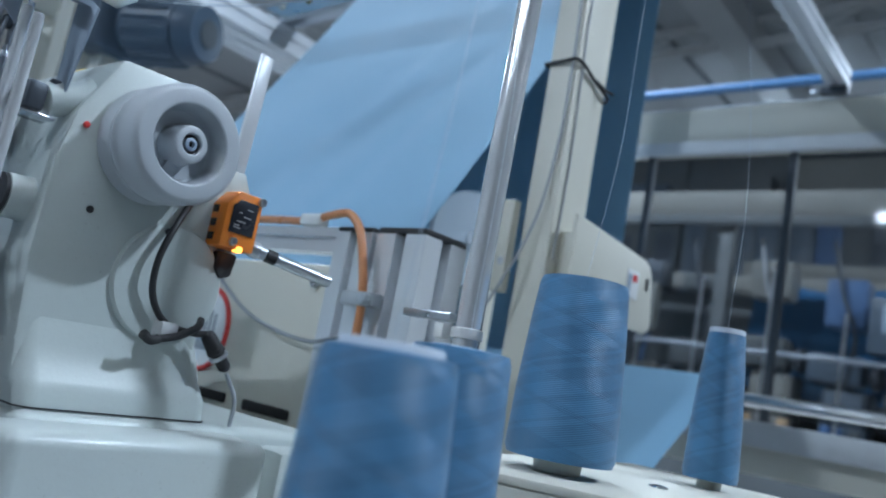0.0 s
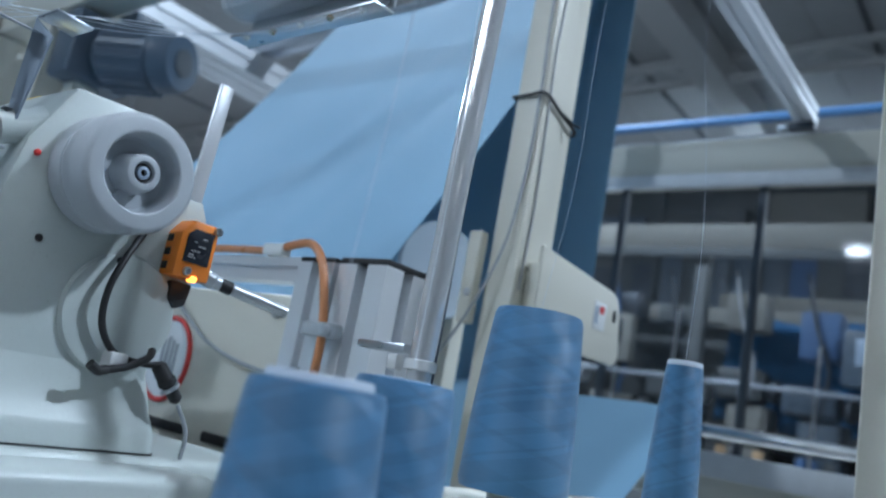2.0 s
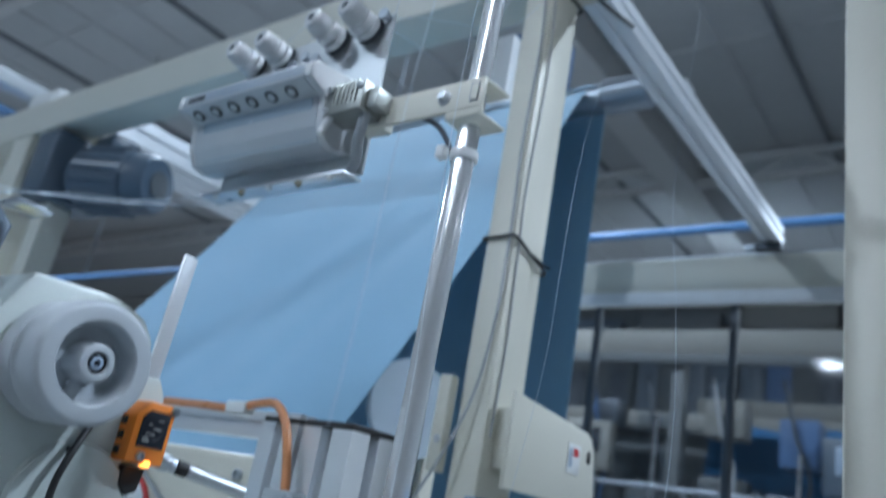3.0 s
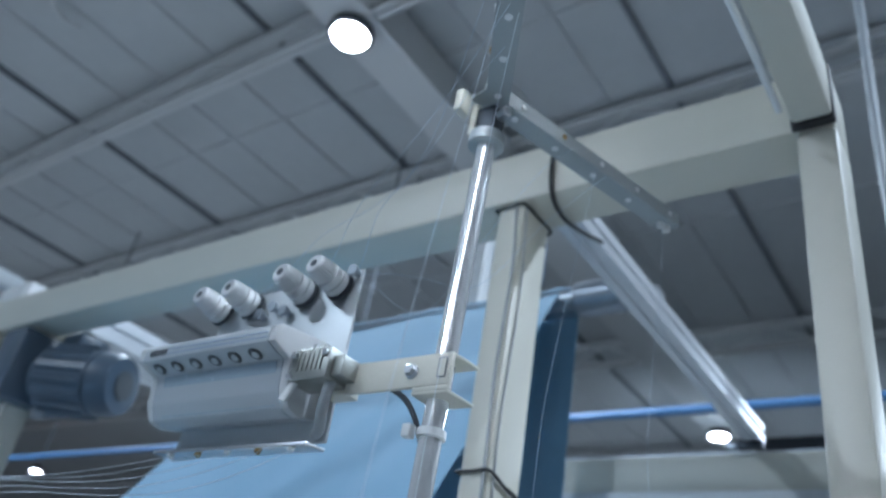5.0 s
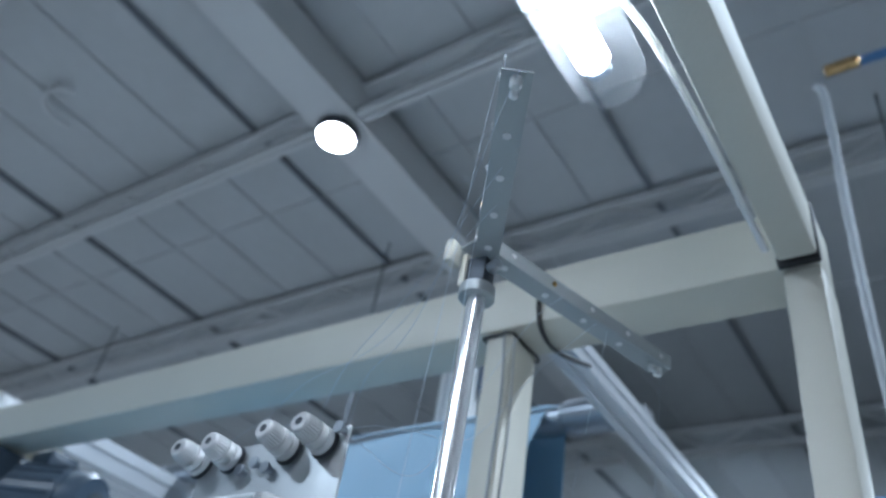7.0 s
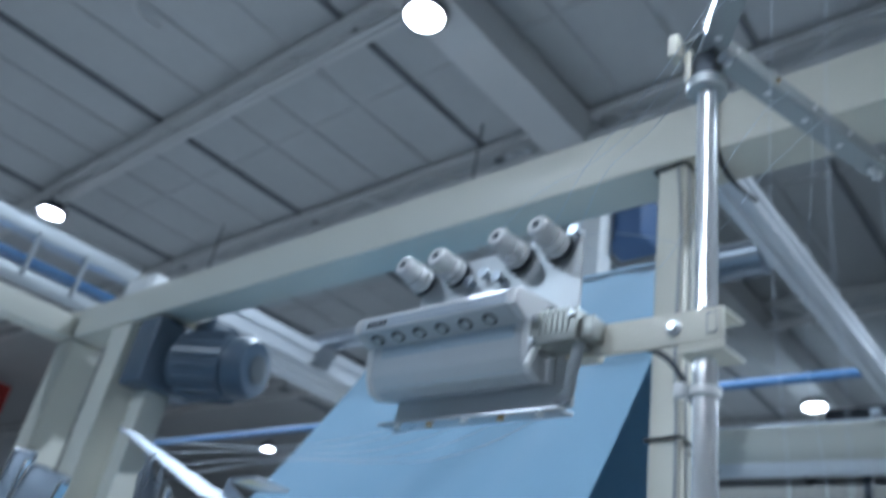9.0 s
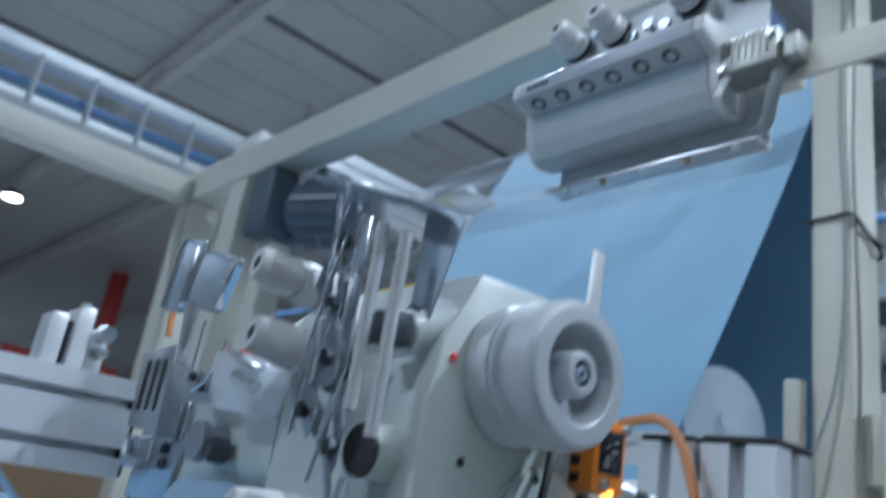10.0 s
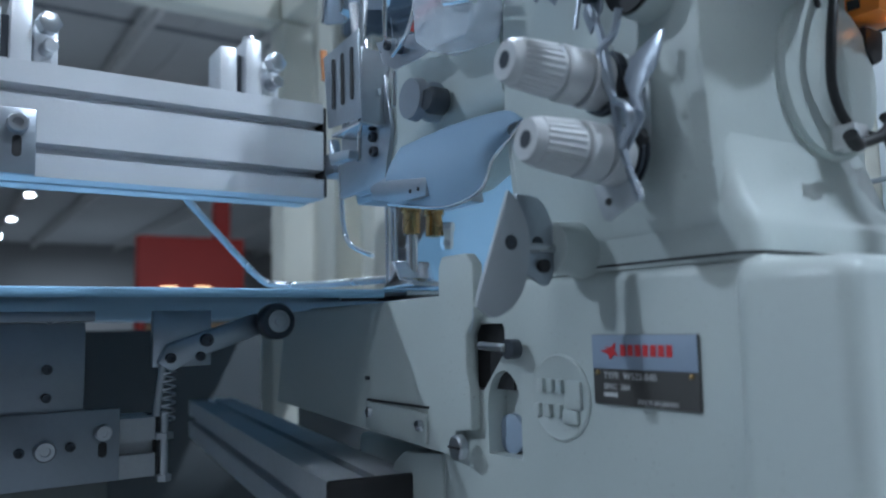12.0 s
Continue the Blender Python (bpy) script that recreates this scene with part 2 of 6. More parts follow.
def part(name, bm, material, parent=None, label="", smooth=40):
    """Links a bmesh, built in world metres, as one mesh under a thing or a part."""
    me = bpy.data.meshes.new(name)
    bmesh.ops.recalc_face_normals(bm, faces=bm.faces)
    bm.to_mesh(me)
    bm.free()
    me.materials.append(material)
    me.shade_smooth()
    me.set_sharp_from_angle(angle=radians(smooth))
    ob = new(name, me)
    if parent is not None:
        base = BASE[parent.name]
        me.transform(Matrix.Translation(-base))
        ob.parent = parent
        BASE[ob.name] = base
    if label:
        ob["label"] = label
    return ob


def solo(name, bm, material, label, category, kind="", group=""):
    """A top-level thing or piece of the setting that is one mesh."""
    return tagged(part(name, bm, material), label, category, group, kind)


def merge(bm, tmp):
    me = bpy.data.meshes.new("tmp")
    tmp.to_mesh(me)
    tmp.free()
    bm.from_mesh(me)
    bpy.data.meshes.remove(me)
    return bm


def box(x0, x1, y0, y1, z0, z1, bevel=0.0, bm=None, seg=2, turn=None):
    """An upright block with rounded edges; turn: a matrix about its centre."""
    tmp = bmesh.new()
    bmesh.ops.create_cube(tmp, size=1)
    bmesh.ops.scale(tmp, vec=(x1 - x0, y1 - y0, z1 - z0), verts=tmp.verts)
    if bevel:
        bmesh.ops.bevel(tmp, geom=tmp.edges[:], offset=bevel, segments=seg, affect="EDGES", profile=0.5)
    if turn is not None:
        bmesh.ops.transform(tmp, matrix=turn.to_4x4(), verts=tmp.verts)
    bmesh.ops.translate(tmp, vec=((x0 + x1) / 2, (y0 + y1) / 2, (z0 + z1) / 2), verts=tmp.verts)
    return merge(bm or bmesh.new(), tmp)


def spun(profile, p0, way, bm=None, seg=32):
    """Turns a profile of (distance along, radius) about the axis from p0 along way."""
    bm = bm or bmesh.new()
    q = Vector(way).normalized().to_track_quat("Z", "Y").to_matrix()
    rings = []
    for a, r in profile:
        ring = [bm.verts.new(Vector(p0) + q @ Vector((r * math.cos(2 * math.pi * k / seg), r * math.sin(2 * math.pi * k / seg), a))) for k in range(seg)]
        rings.append(ring)
    for a, b in zip(rings, rings[1:]):
        for k in range(seg):
            bm.faces.new((a[k], a[(k + 1) % seg], b[(k + 1) % seg], b[k]))
    for ring in (rings[0], rings[-1]):
        bm.faces.new(ring)
    return bm


def rod(p0, p1, r, bm=None, seg=16, r1=None):
    d = Vector(p1) - Vector(p0)
    c = min(r * 0.2, d.length * 0.2)
    r1 = r if r1 is None else r1
    return spun([(0, r - c), (c, r), (d.length - c, r1), (d.length, r1 - c)], p0, d, bm, seg)


def smooth_path(pts, n=8):
    """A Catmull-Rom curve through the points."""
    p = [Vector(a) for a in pts]
    p = [2 * p[0] - p[1]] + p + [2 * p[-1] - p[-2]]
    out = []
    for i in range(1, len(p) - 2):
        for k in range(n):
            t = k / n
            a, b, c, d = p[i - 1], p[i], p[i + 1], p[i + 2]
            out.append(0.5 * (2 * b + (c - a) * t + (2 * a - 5 * b + 4 * c - d) * t * t + (3 * b - a - 3 * c + d) * t ** 3))
    return out + [p[-2]]


def tube(pts, r, bm=None, seg=10, curve=True):
    """A cable, hose or bent rod through the points."""
    bm = bm or bmesh.new()
    path = smooth_path(pts) if curve else [Vector(p) for p in pts]
    rings, up = [], Vector((0.13, 0.31, 0.94))
    for i, p in enumerate(path):
        d = (path[min(i + 1, len(path) - 1)] - path[max(i - 1, 0)]).normalized()
        s = d.cross(up)
        s = s.normalized() if s.length > 1e-4 else d.orthogonal().normalized()
        u = s.cross(d)
        up = u
        rings.append([bm.verts.new(p + r * (math.cos(2 * math.pi * k / seg) * s + math.sin(2 * math.pi * k / seg) * u)) for k in range(seg)])
    for a, b in zip(rings, rings[1:]):
        for k in range(seg):
            bm.faces.new((a[k], a[(k + 1) % seg], b[(k + 1) % seg], b[k]))
    bm.faces.new(rings[0])
    bm.faces.new(rings[-1])
    return bm


def slab(outline, axis, a, b, bevel=0.0, bm=None):
    """A plate: an outline in the two other axes, in their order, from a to b along the axis."""
    tmp = bmesh.new()
    k = "xyz".index(axis)

    def place(u, v, w):
        c = [u, v]
        c.insert(k, w)
        return Vector(c)
    lo = [tmp.verts.new(place(u, v, a)) for u, v in outline]
    hi = [tmp.verts.new(place(u, v, b)) for u, v in outline]
    n = len(outline)
    tmp.faces.new(lo)
    tmp.faces.new(hi)
    for i in range(n):
        tmp.faces.new((lo[i], lo[(i + 1) % n], hi[(i + 1) % n], hi[i]))
    bmesh.ops.recalc_face_normals(tmp, faces=tmp.faces)
    if bevel:
        bmesh.ops.bevel(tmp, geom=tmp.edges[:], offset=bevel, segments=2, affect="EDGES", profile=0.5)
    return merge(bm or bmesh.new(), tmp)


def carved(bm, cutter):
    """The body with the cutter's shape taken out of it."""
    pair = []
    for b in (bm, cutter):
        bmesh.ops.recalc_face_normals(b, faces=b.faces)
        me = bpy.data.meshes.new("cut")
        b.to_mesh(me)
        b.free()
        pair.append(new("cut", me))
    mod = pair[0].modifiers.new("cut", "BOOLEAN")
    mod.object, mod.operation, mod.solver = pair[1], "DIFFERENCE", "EXACT"
    bpy.context.view_layer.update()
    me = bpy.data.meshes.new_from_object(pair[0].evaluated_get(bpy.context.evaluated_depsgraph_get()))
    out = bmesh.new()
    out.from_mesh(me)
    bpy.data.meshes.remove(me)
    for ob in pair:
        bpy.data.objects.remove(ob)
    return out


def arc(cx, cy, r, a0, a1, n=14, ry=None):
    return [(cx + r * math.cos(radians(a0 + (a1 - a0) * k / n)), cy + (ry or r) * math.sin(radians(a0 + (a1 - a0) * k / n))) for k in range(n + 1)]


def surface(f, nu, nv, thick=0.0, bm=None):
    """A sheet through f(u, v), u and v from 0 to 1, with a real thickness."""
    bm = bm or bmesh.new()
    pts = [[Vector(f(i / nu, j / nv)) for j in range(nv + 1)] for i in range(nu + 1)]
    front = [[bm.verts.new(p) for p in row] for row in pts]
    for i in range(nu):
        for j in range(nv):
            bm.faces.new((front[i][j], front[i + 1][j], front[i + 1][j + 1], front[i][j + 1]))
    if thick:
        bm.normal_update()
        back = [[bm.verts.new(v.co - thick * v.normal) for v in row] for row in front]
        for i in range(nu):
            for j in range(nv):
                bm.faces.new((back[i][j], back[i][j + 1], back[i + 1][j + 1], back[i + 1][j]))
        rim = [(i, 0) for i in range(nu + 1)] + [(nu, j) for j in range(1, nv + 1)] + [(i, nv) for i in range(nu - 1, -1, -1)] + [(0, j) for j in range(nv - 1, 0, -1)]
        for (a, b), (c, d) in zip(rim, rim[1:] + rim[:1]):
            bm.faces.new((front[a][b], front[c][d], back[c][d], back[a][b]))
    return bm


def loft(rings, bm=None):
    """A closed body through rings of equal length."""
    bm = bm or bmesh.new()
    rows = [[bm.verts.new(p) for p in ring] for ring in rings]
    n = len(rows[0])
    for a, b in zip(rows, rows[1:]):
        for k in range(n):
            bm.faces.new((a[k], a[(k + 1) % n], b[(k + 1) % n], b[k]))
    bm.faces.new(rows[0])
    bm.faces.new(rows[-1])
    return bm


def rrect(cu, cv, hu, hv, r, n=5):
    """A rounded rectangle as points (u, v)."""
    out = []
    for sx, sy, a in ((1, 1, 0), (-1, 1, 90), (-1, -1, 180), (1, -1, 270)):
        out += [(cu + sx * (hu - r) + r * math.cos(radians(a + 90 * k / n)), cv + sy * (hv - r) + r * math.sin(radians(a + 90 * k / n))) for k in range(n + 1)]
    return out


def screw(at, way, r, parent, material=None, name="screw", hexed=True):
    """A socket-head screw: head with a recess."""
    head = spun([(0, r), (r * 0.8, r), (r * 1.0, r * 0.85), (r * 1.0, r * 0.5), (r * 0.55, r * 0.45), (r * 0.55, r * 0.02)], at, way, None, 20)
    return part(name, head, material or STEEL, parent)


def bars(origin, u, v, normal, lines, material, parent, name="print"):
    """Printed strokes as thin bars: lines of (u0, u1, v0, v1) on a face."""
    bm = bmesh.new()
    o, u, v, nrm = Vector(origin), Vector(u), Vector(v), Vector(normal)
    for a, b, c, d in lines:
        q = [o + u * s + v * t for s, t in ((a, c), (b, c), (b, d), (a, d))]
        lo, hi = [bm.verts.new(p) for p in q], [bm.verts.new(p + nrm * 0.0003) for p in q]
        bm.faces.new(hi)
        for i in range(4):
            bm.faces.new((lo[i], lo[(i + 1) % 4], hi[(i + 1) % 4], hi[i]))
    return part(name, bm, material, parent)


def lettering(text, at, turn, size, material, parent, name="lettering"):
    """Raised print in the built-in font, turned into a mesh."""
    cu = bpy.data.curves.new("text", "FONT")
    cu.body, cu.size, cu.extrude, cu.align_x = text, size, 0.0002, "LEFT"
    tmp = bpy.data.objects.new("text", cu)
    me = bpy.data.meshes.new_from_object(tmp)
    bpy.data.objects.remove(tmp)
    bm = bmesh.new()
    bm.from_mesh(me)
    bpy.data.meshes.remove(me)
    bmesh.ops.transform(bm, matrix=Matrix.Translation(at) @ turn.to_4x4(), verts=bm.verts)
    return part(name, bm, material, parent)


def extrusion(name, axis, lo, hi, material, parent, grooves=((0, 1), (1, 1), (0, -1), (1, -1)), slot=0.009, depth=0.008, rows=1, label=""):
    """A slotted aluminium profile along an axis between two corners. grooves: (cross axis, side); rows: grooves on the wider faces."""
    k = "xyz".index(axis)
    o = [i for i in range(3) if i != k]
    a0, a1, b0, b1 = lo[o[0]], hi[o[0]], lo[o[1]], hi[o[1]]

    def side(p, q, fixed, sign, count, along_first):
        pts, c = [], slot / 2
        step = (q - p) / count
        for i in range(count):
            m = p + step * (i + 0.5)
            d = math.copysign(c, step)
            for w, off in ((m - d, 0), (m - d, depth), (m + d, depth), (m + d, 0)):
                pts.append((w, fixed - sign * off) if along_first else (fixed - sign * off, w))
        return pts
    wide = (a1 - a0) > 1.5 * (b1 - b0)
    tall = (b1 - b0) > 1.5 * (a1 - a0)
    na, nb = (rows if wide else 1), (rows if tall else 1)
    out = [(a0, b0)]
    out += side(a0, a1, b0, -1, na, True) if (1, -1) in grooves else []
    out += [(a1, b0)]
    out += side(b0, b1, a1, 1, nb, False) if (0, 1) in grooves else []
    out += [(a1, b1)]
    out += side(a1, a0, b1, 1, na, True) if (1, 1) in grooves else []
    out += [(a0, b1)]
    out += side(b1, b0, a0, -1, nb, False) if (0, -1) in grooves else []
    return part(name, slab(out, axis, lo[k], hi[k]), material, parent, label, 30)


# ---- the hall ----
def hall():
    x0, x1, y0, y1, h = HALL
    solo("floor", box(x0, x1, y0, y1, -0.15, 0), FLOOR, "pale grey polished epoxy factory floor", "floor", "structure")
    roof = box(x0, x1, y0, y1, h, h + 0.2)
    for x in (-11.2, -10.5, -9.1, -8.4, -7.7, -6.3, -5.7, -5.0, -3.7, -2.82, -2.2, -1.0, -0.3, 0.5, 2.4):
        roof = box(x - 0.016, x + 0.016, -6, 24, h - 0.022, h + 0.003, 0, roof)
    for k in range(11):
        y = -5.2 + 2.85 * k
        roof = box(-16, 6, y - 0.012, y + 0.012, h - 0.02, h + 0.002, 0, roof)
    solo("ceiling", roof, CEIL, "grey board ceiling of a factory hall with thin battens", "ceiling", "structure")
    for nm, b in (("wall_west", (x0 - 0.2, x0, y0, y1)), ("wall_east", (x1, x1 + 0.2, y0, y1)), ("wall_south", (x0, x1, y0 - 0.2, y0)), ("wall_north", (x0, x1, y1, y1 + 0.2))):
        solo(nm, box(*b, 0, h), WALL, "plain grey concrete factory hall wall", "wall", "structure")


def dark_rails():
    """Dark rails that divide the ceiling boards."""
    for x in (-12.6, -9.86, -7.06, -4.31, -1.68, 1.05, 3.8):
        solo("ceiling_rail", box(x - 0.015, x + 0.015, -6, 24, HALL[4] - 0.06, HALL[4] + 0.004, 0.004), SEAM, "long dark steel rail under the ceiling boards", "rail", "structure", "ceiling rails")
    ring = thing("ceiling_ring", (-5.5, 1.5, 5.6), "pale round outlet ring under the ceiling", "ceiling outlet", "", "structure")
    part("ring", tube([(-5.54 + 0.22 * math.cos(radians(a)), 1.56 + 0.22 * math.sin(radians(a)), 5.64) for a in range(150, 331, 15)], 0.02), JOIST, ring)
    part("stem", rod((-5.54, 1.35, 5.64), (-5.54, 1.35, 5.76), 0.02), JOIST, ring)


def truss(y):
    """A lattice joist along the hall: two chords and zigzag webs."""
    root = thing("roof_truss", (0, y, HALL[4] - 0.45), "pale painted steel lattice truss under the ceiling", "truss", "roof trusses", "structure")
    z = HALL[4]
    part("lower_chord", slab([(y - 0.05, z - 0.42), (y - 0.008, z - 0.42), (y - 0.008, z - 0.37), (y + 0.008, z - 0.37), (y + 0.008, z - 0.42), (y + 0.05, z - 0.42), (y + 0.05, z - 0.35), (y - 0.05, z - 0.35)], "x", -45, 9), JOIST, root)
    part("upper_chord", box(-45, 9, y - 0.05, y + 0.05, z - 0.14, z - 0.07, 0.004), JOIST, root)
    web = bmesh.new()
    x = -44.5
    while x < 8.5:
        web = rod((x, y, z - 0.36), (x + 0.5, y, z - 0.12), 0.016, web, 6)
        web = rod((x + 0.5, y, z - 0.12), (x + 1.0, y, z - 0.36), 0.016, web, 6)
        x += 1.0
    part("web", web, JOIST, root)


def highbay(x, y):
    """A round LED high-bay lamp: housing, rim, glowing lens, hanger."""
    root = thing("highbay_lamp", (x, y, 5.2), "round lit LED high-bay lamp hanging from the ceiling", "ceiling lamp", "high-bay lamps")
    part("housing", spun([(0.012, 0.158), (0.03, 0.165), (0.075, 0.16), (0.09, 0.10), (0.16, 0.09), (0.17, 0.04)], (x, y, 5.2), (0, 0, 1), None, 28), DARKM, root)
    part("lens", spun([(0.0, 0.02), (0.0, 0.128), (0.012, 0.136), (0.02, 0.136)], (x, y, 5.2), (0, 0, 1), None, 28), LAMPG, root, "glowing white lens")
    part("hanger", rod((x, y, 5.36), (x, y, 5.765), 0.008), DARKM, root)


def area_light(x, y, z, size, watts):
    d = bpy.data.lights.new("highbay_light", "AREA")
    d.shape, d.size, d.energy, d.color = "DISK", size, watts, (0.84, 0.94, 1.0)
    ob = new("highbay_light", d)
    ob.location = (x, y, z)


def hall_lights():
    for x in LAMP_XS:
        for y in LAMP_YS:
            highbay(x, y)
    for x, y in ((-9.2, 2.5), (-3.3, 2.5), (2.6, 2.5), (-9.2, 10.5), (-3.3, 10.5), (2.6, 10.5), (-3.3, -5.5)):
        area_light(x, y, 5.18, 0.30, 165)
    for x, y, watts in ((-28.0, 6.5, 70), (-40.0, 6.5, 200)):
        area_light(x, y, 5.18, 0.60, watts)
    duct = box(-3.48, -3.10, -6, 24, 5.30, 5.34, 0.01)
    solo("ceiling_duct", box(-3.46, -3.12, -6, 24, 5.35, 5.68, 0.02, duct), JOIST, "wide pale sheet-metal duct under the ceiling", "duct", "structure")


# ---- steel frame of the sewing line ----
def line_frame():
    root = thing("sewing_line_gantry", (-0.47, 0.76, 0), "cream painted steel tube frame of the sewing line", "machine frame")
    part("beam", box(-2.30, -0.08, 0.72, 0.80, 1.810, 1.897, 0.005), CREAM, root)
    part("post", box(-0.51, -0.470, 0.722, 0.792, 0, 1.807, 0.004), CREAM, root)
    part("post", box(-0.121, -0.079, 0.722, 0.798, 0, 1.807, 0.005), CREAM, root)
    part("post", box(-2.30, -2.21, 0.722, 0.81, 0, 1.807, 0.005), CREAM, root)
    part("post", box(-1.99, -1.90, 0.722, 0.80, 0, 1.807, 0.005), CREAM, root)
    part("post", box(-1.84, -1.78, 0.76, 0.82, 0, 1.807, 0.004), CREAM, root)
    part("side_beam", box(-2.30, -2.22, -1.6, 0.719, 1.806, 1.872, 0.005), CREAM, root)
    part("side_beam", box(-0.121, -0.079, -1.2, 0.708, 1.81, 1.884, 0.004), CREAM, root)
    part("end_cap", box(-0.123, -0.077, 0.7085, 0.719, 1.806, 1.888, 0.002), BLACK, root, "black rubber joint cap")
    # cable ties round the post
    for z, tilt in ((1.80, 0), (1.432, 0.02)):
        bm = tube([(-0.513, 0.7195, z), (-0.490, 0.7185, z), (-0.468, 0.7195, z), (-0.4665, 0.755, z - tilt * 0.5), (-0.467, 0.794, z - tilt), (-0.490, 0.7955, z - tilt), (-0.512, 0.794, z - tilt * 0.5), (-0.5135, 0.755, z), (-0.513, 0.7195, z)], 0.0022)
        part("cable_tie", bm, BLACK, root, "black plastic cable tie")
    part("tie_tail", tube([(-0.467, 0.760, z - 0.008), (-0.460, 0.775, z - 0.016), (-0.452, 0.780, z - 0.020)], 0.0016), BLACK, root)


def post_cables():
    root = thing("post_cable", (-0.47, 0.71, 1.0), "thin grey signal cables tied along a cream post", "cable")
    part("cable", tube([(-0.480, 0.7185, 1.806), (-0.474, 0.719, 1.7), (-0.478, 0.7185, 1.55), (-0.475, 0.7185, 1.44), (-0.477, 0.7185, 1.33), (-0.490, 0.712, 1.23), (-0.53, 0.69, 1.12), (-0.59, 0.685, 1.065), (-0.66, 0.69, 1.046), (-0.75, 0.69, 1.048), (-0.83, 0.69, 1.07), (-0.95, 0.69, 1.11), (-1.05, 0.69, 1.14)], 0.0018), GREYC, root)
    part("cable", tube([(-0.4685, 0.728, 1.80), (-0.468, 0.735, 1.66), (-0.4685, 0.728, 1.5), (-0.468, 0.730, 1.42), (-0.4685, 0.735, 1.3), (-0.468, 0.730, 1.2)], 0.0013), GREYC, root)
    part("cable", tube([(-0.425, 0.712, 1.888), (-0.428, 0.7135, 1.845), (-0.427, 0.722, 1.804), (-0.432, 0.765, 1.798), (-0.445, 0.85, 1.830), (-0.465, 0.95, 1.880)], 0.0034), BLACK, root, "black hose")


def overhead_rails():
    for nm, lo, hi in (("slide_rail", (-0.520, 0.803, 1.888), (-0.475, 1.90, 1.934)), ("slide_rail", (-1.97, 0.83, 1.868), (-1.79, 1.62, 1.938))):
        root = thing(nm, lo, "slotted silver aluminium rail running across the frame", "rail", "slide rails")
        extrusion("profile", "y", lo, hi, ALU, root, rows=3, slot=0.01, depth=0.006)
        part("end_plate", box(lo[0], hi[0], hi[1] + 0.0005, hi[1] + 0.004, lo[2], hi[2], 0.001), DARKM, root)
    root = thing("rail_foot", (-0.505, 1.88, 1.87), "dark clamp block at the end of a slide rail", "clamp")
    part("block", box(-0.535, -0.475, 1.873, 1.8995, 1.869, 1.8875, 0.002), DARKM, root)
    part("plate", box(-0.560, -0.536, 1.873, 1.8995, 1.869, 1.885, 0.002), ZINC, root)


def far_gantry():
    root = thing("rear_gantry", (-0.3, 1.95, 0), "cream steel gantry with a silver strip behind the line", "machine frame")
    part("beam", box(-2.6, 1.2, 1.90, 2.0, 1.762, 1.868, 0.006), CREAM, root)
    part("strip", box(-2.6, 1.2, 1.885, 1.899, 1.735, 1.771, 0.002), ALUD, root, "silver aluminium strip")
    part("top_bar", box(-2.6, 1.2, 1.93, 1.97, 1.872, 1.884, 0.002), ZINCD, root)
    for x in (-2.6, 1.12):
        part("post", box(x, x + 0.08, 1.905, 1.995, 0, 1.761, 0.006), CREAM, root)
    part("pane", box(-0.95, 1.1, 1.925, 1.931, 1.10, 1.761, 0.001), SMOKED, root, "smoked safety glass pane")
    for x in (-0.97, -0.60, 0.20):
        part("glazing_bar", box(x, x + 0.018, 1.918, 1.938, 1.07, 1.7615, 0.002), DARKM, root)
    part("lower_beam", box(-2.6, 1.2, 1.50, 1.58, 0.98, 1.068, 0.006), CREAM, root)
    part("lower_lip", box(-2.6, 1.2, 1.47, 1.499, 1.03, 1.075, 0.003), ALUD, root)
    for x in (-2.6, 1.12):
        part("foot", box(x, x + 0.08, 1.505, 1.575, 0, 0.979, 0.006), CREAM, root)
    roll = thing("guide_roller", (-0.3, 1.5, 1.10), "polished steel guide roller below the cloth web", "roller")
    part("tube", rod((-1.4, 1.49, 1.112), (0.15, 1.49, 1.112), 0.012), CHROME, roll)
    part("bracket", box(0.151, 0.17, 1.47, 1.51, 1.02, 1.13, 0.002), CREAM, roll)


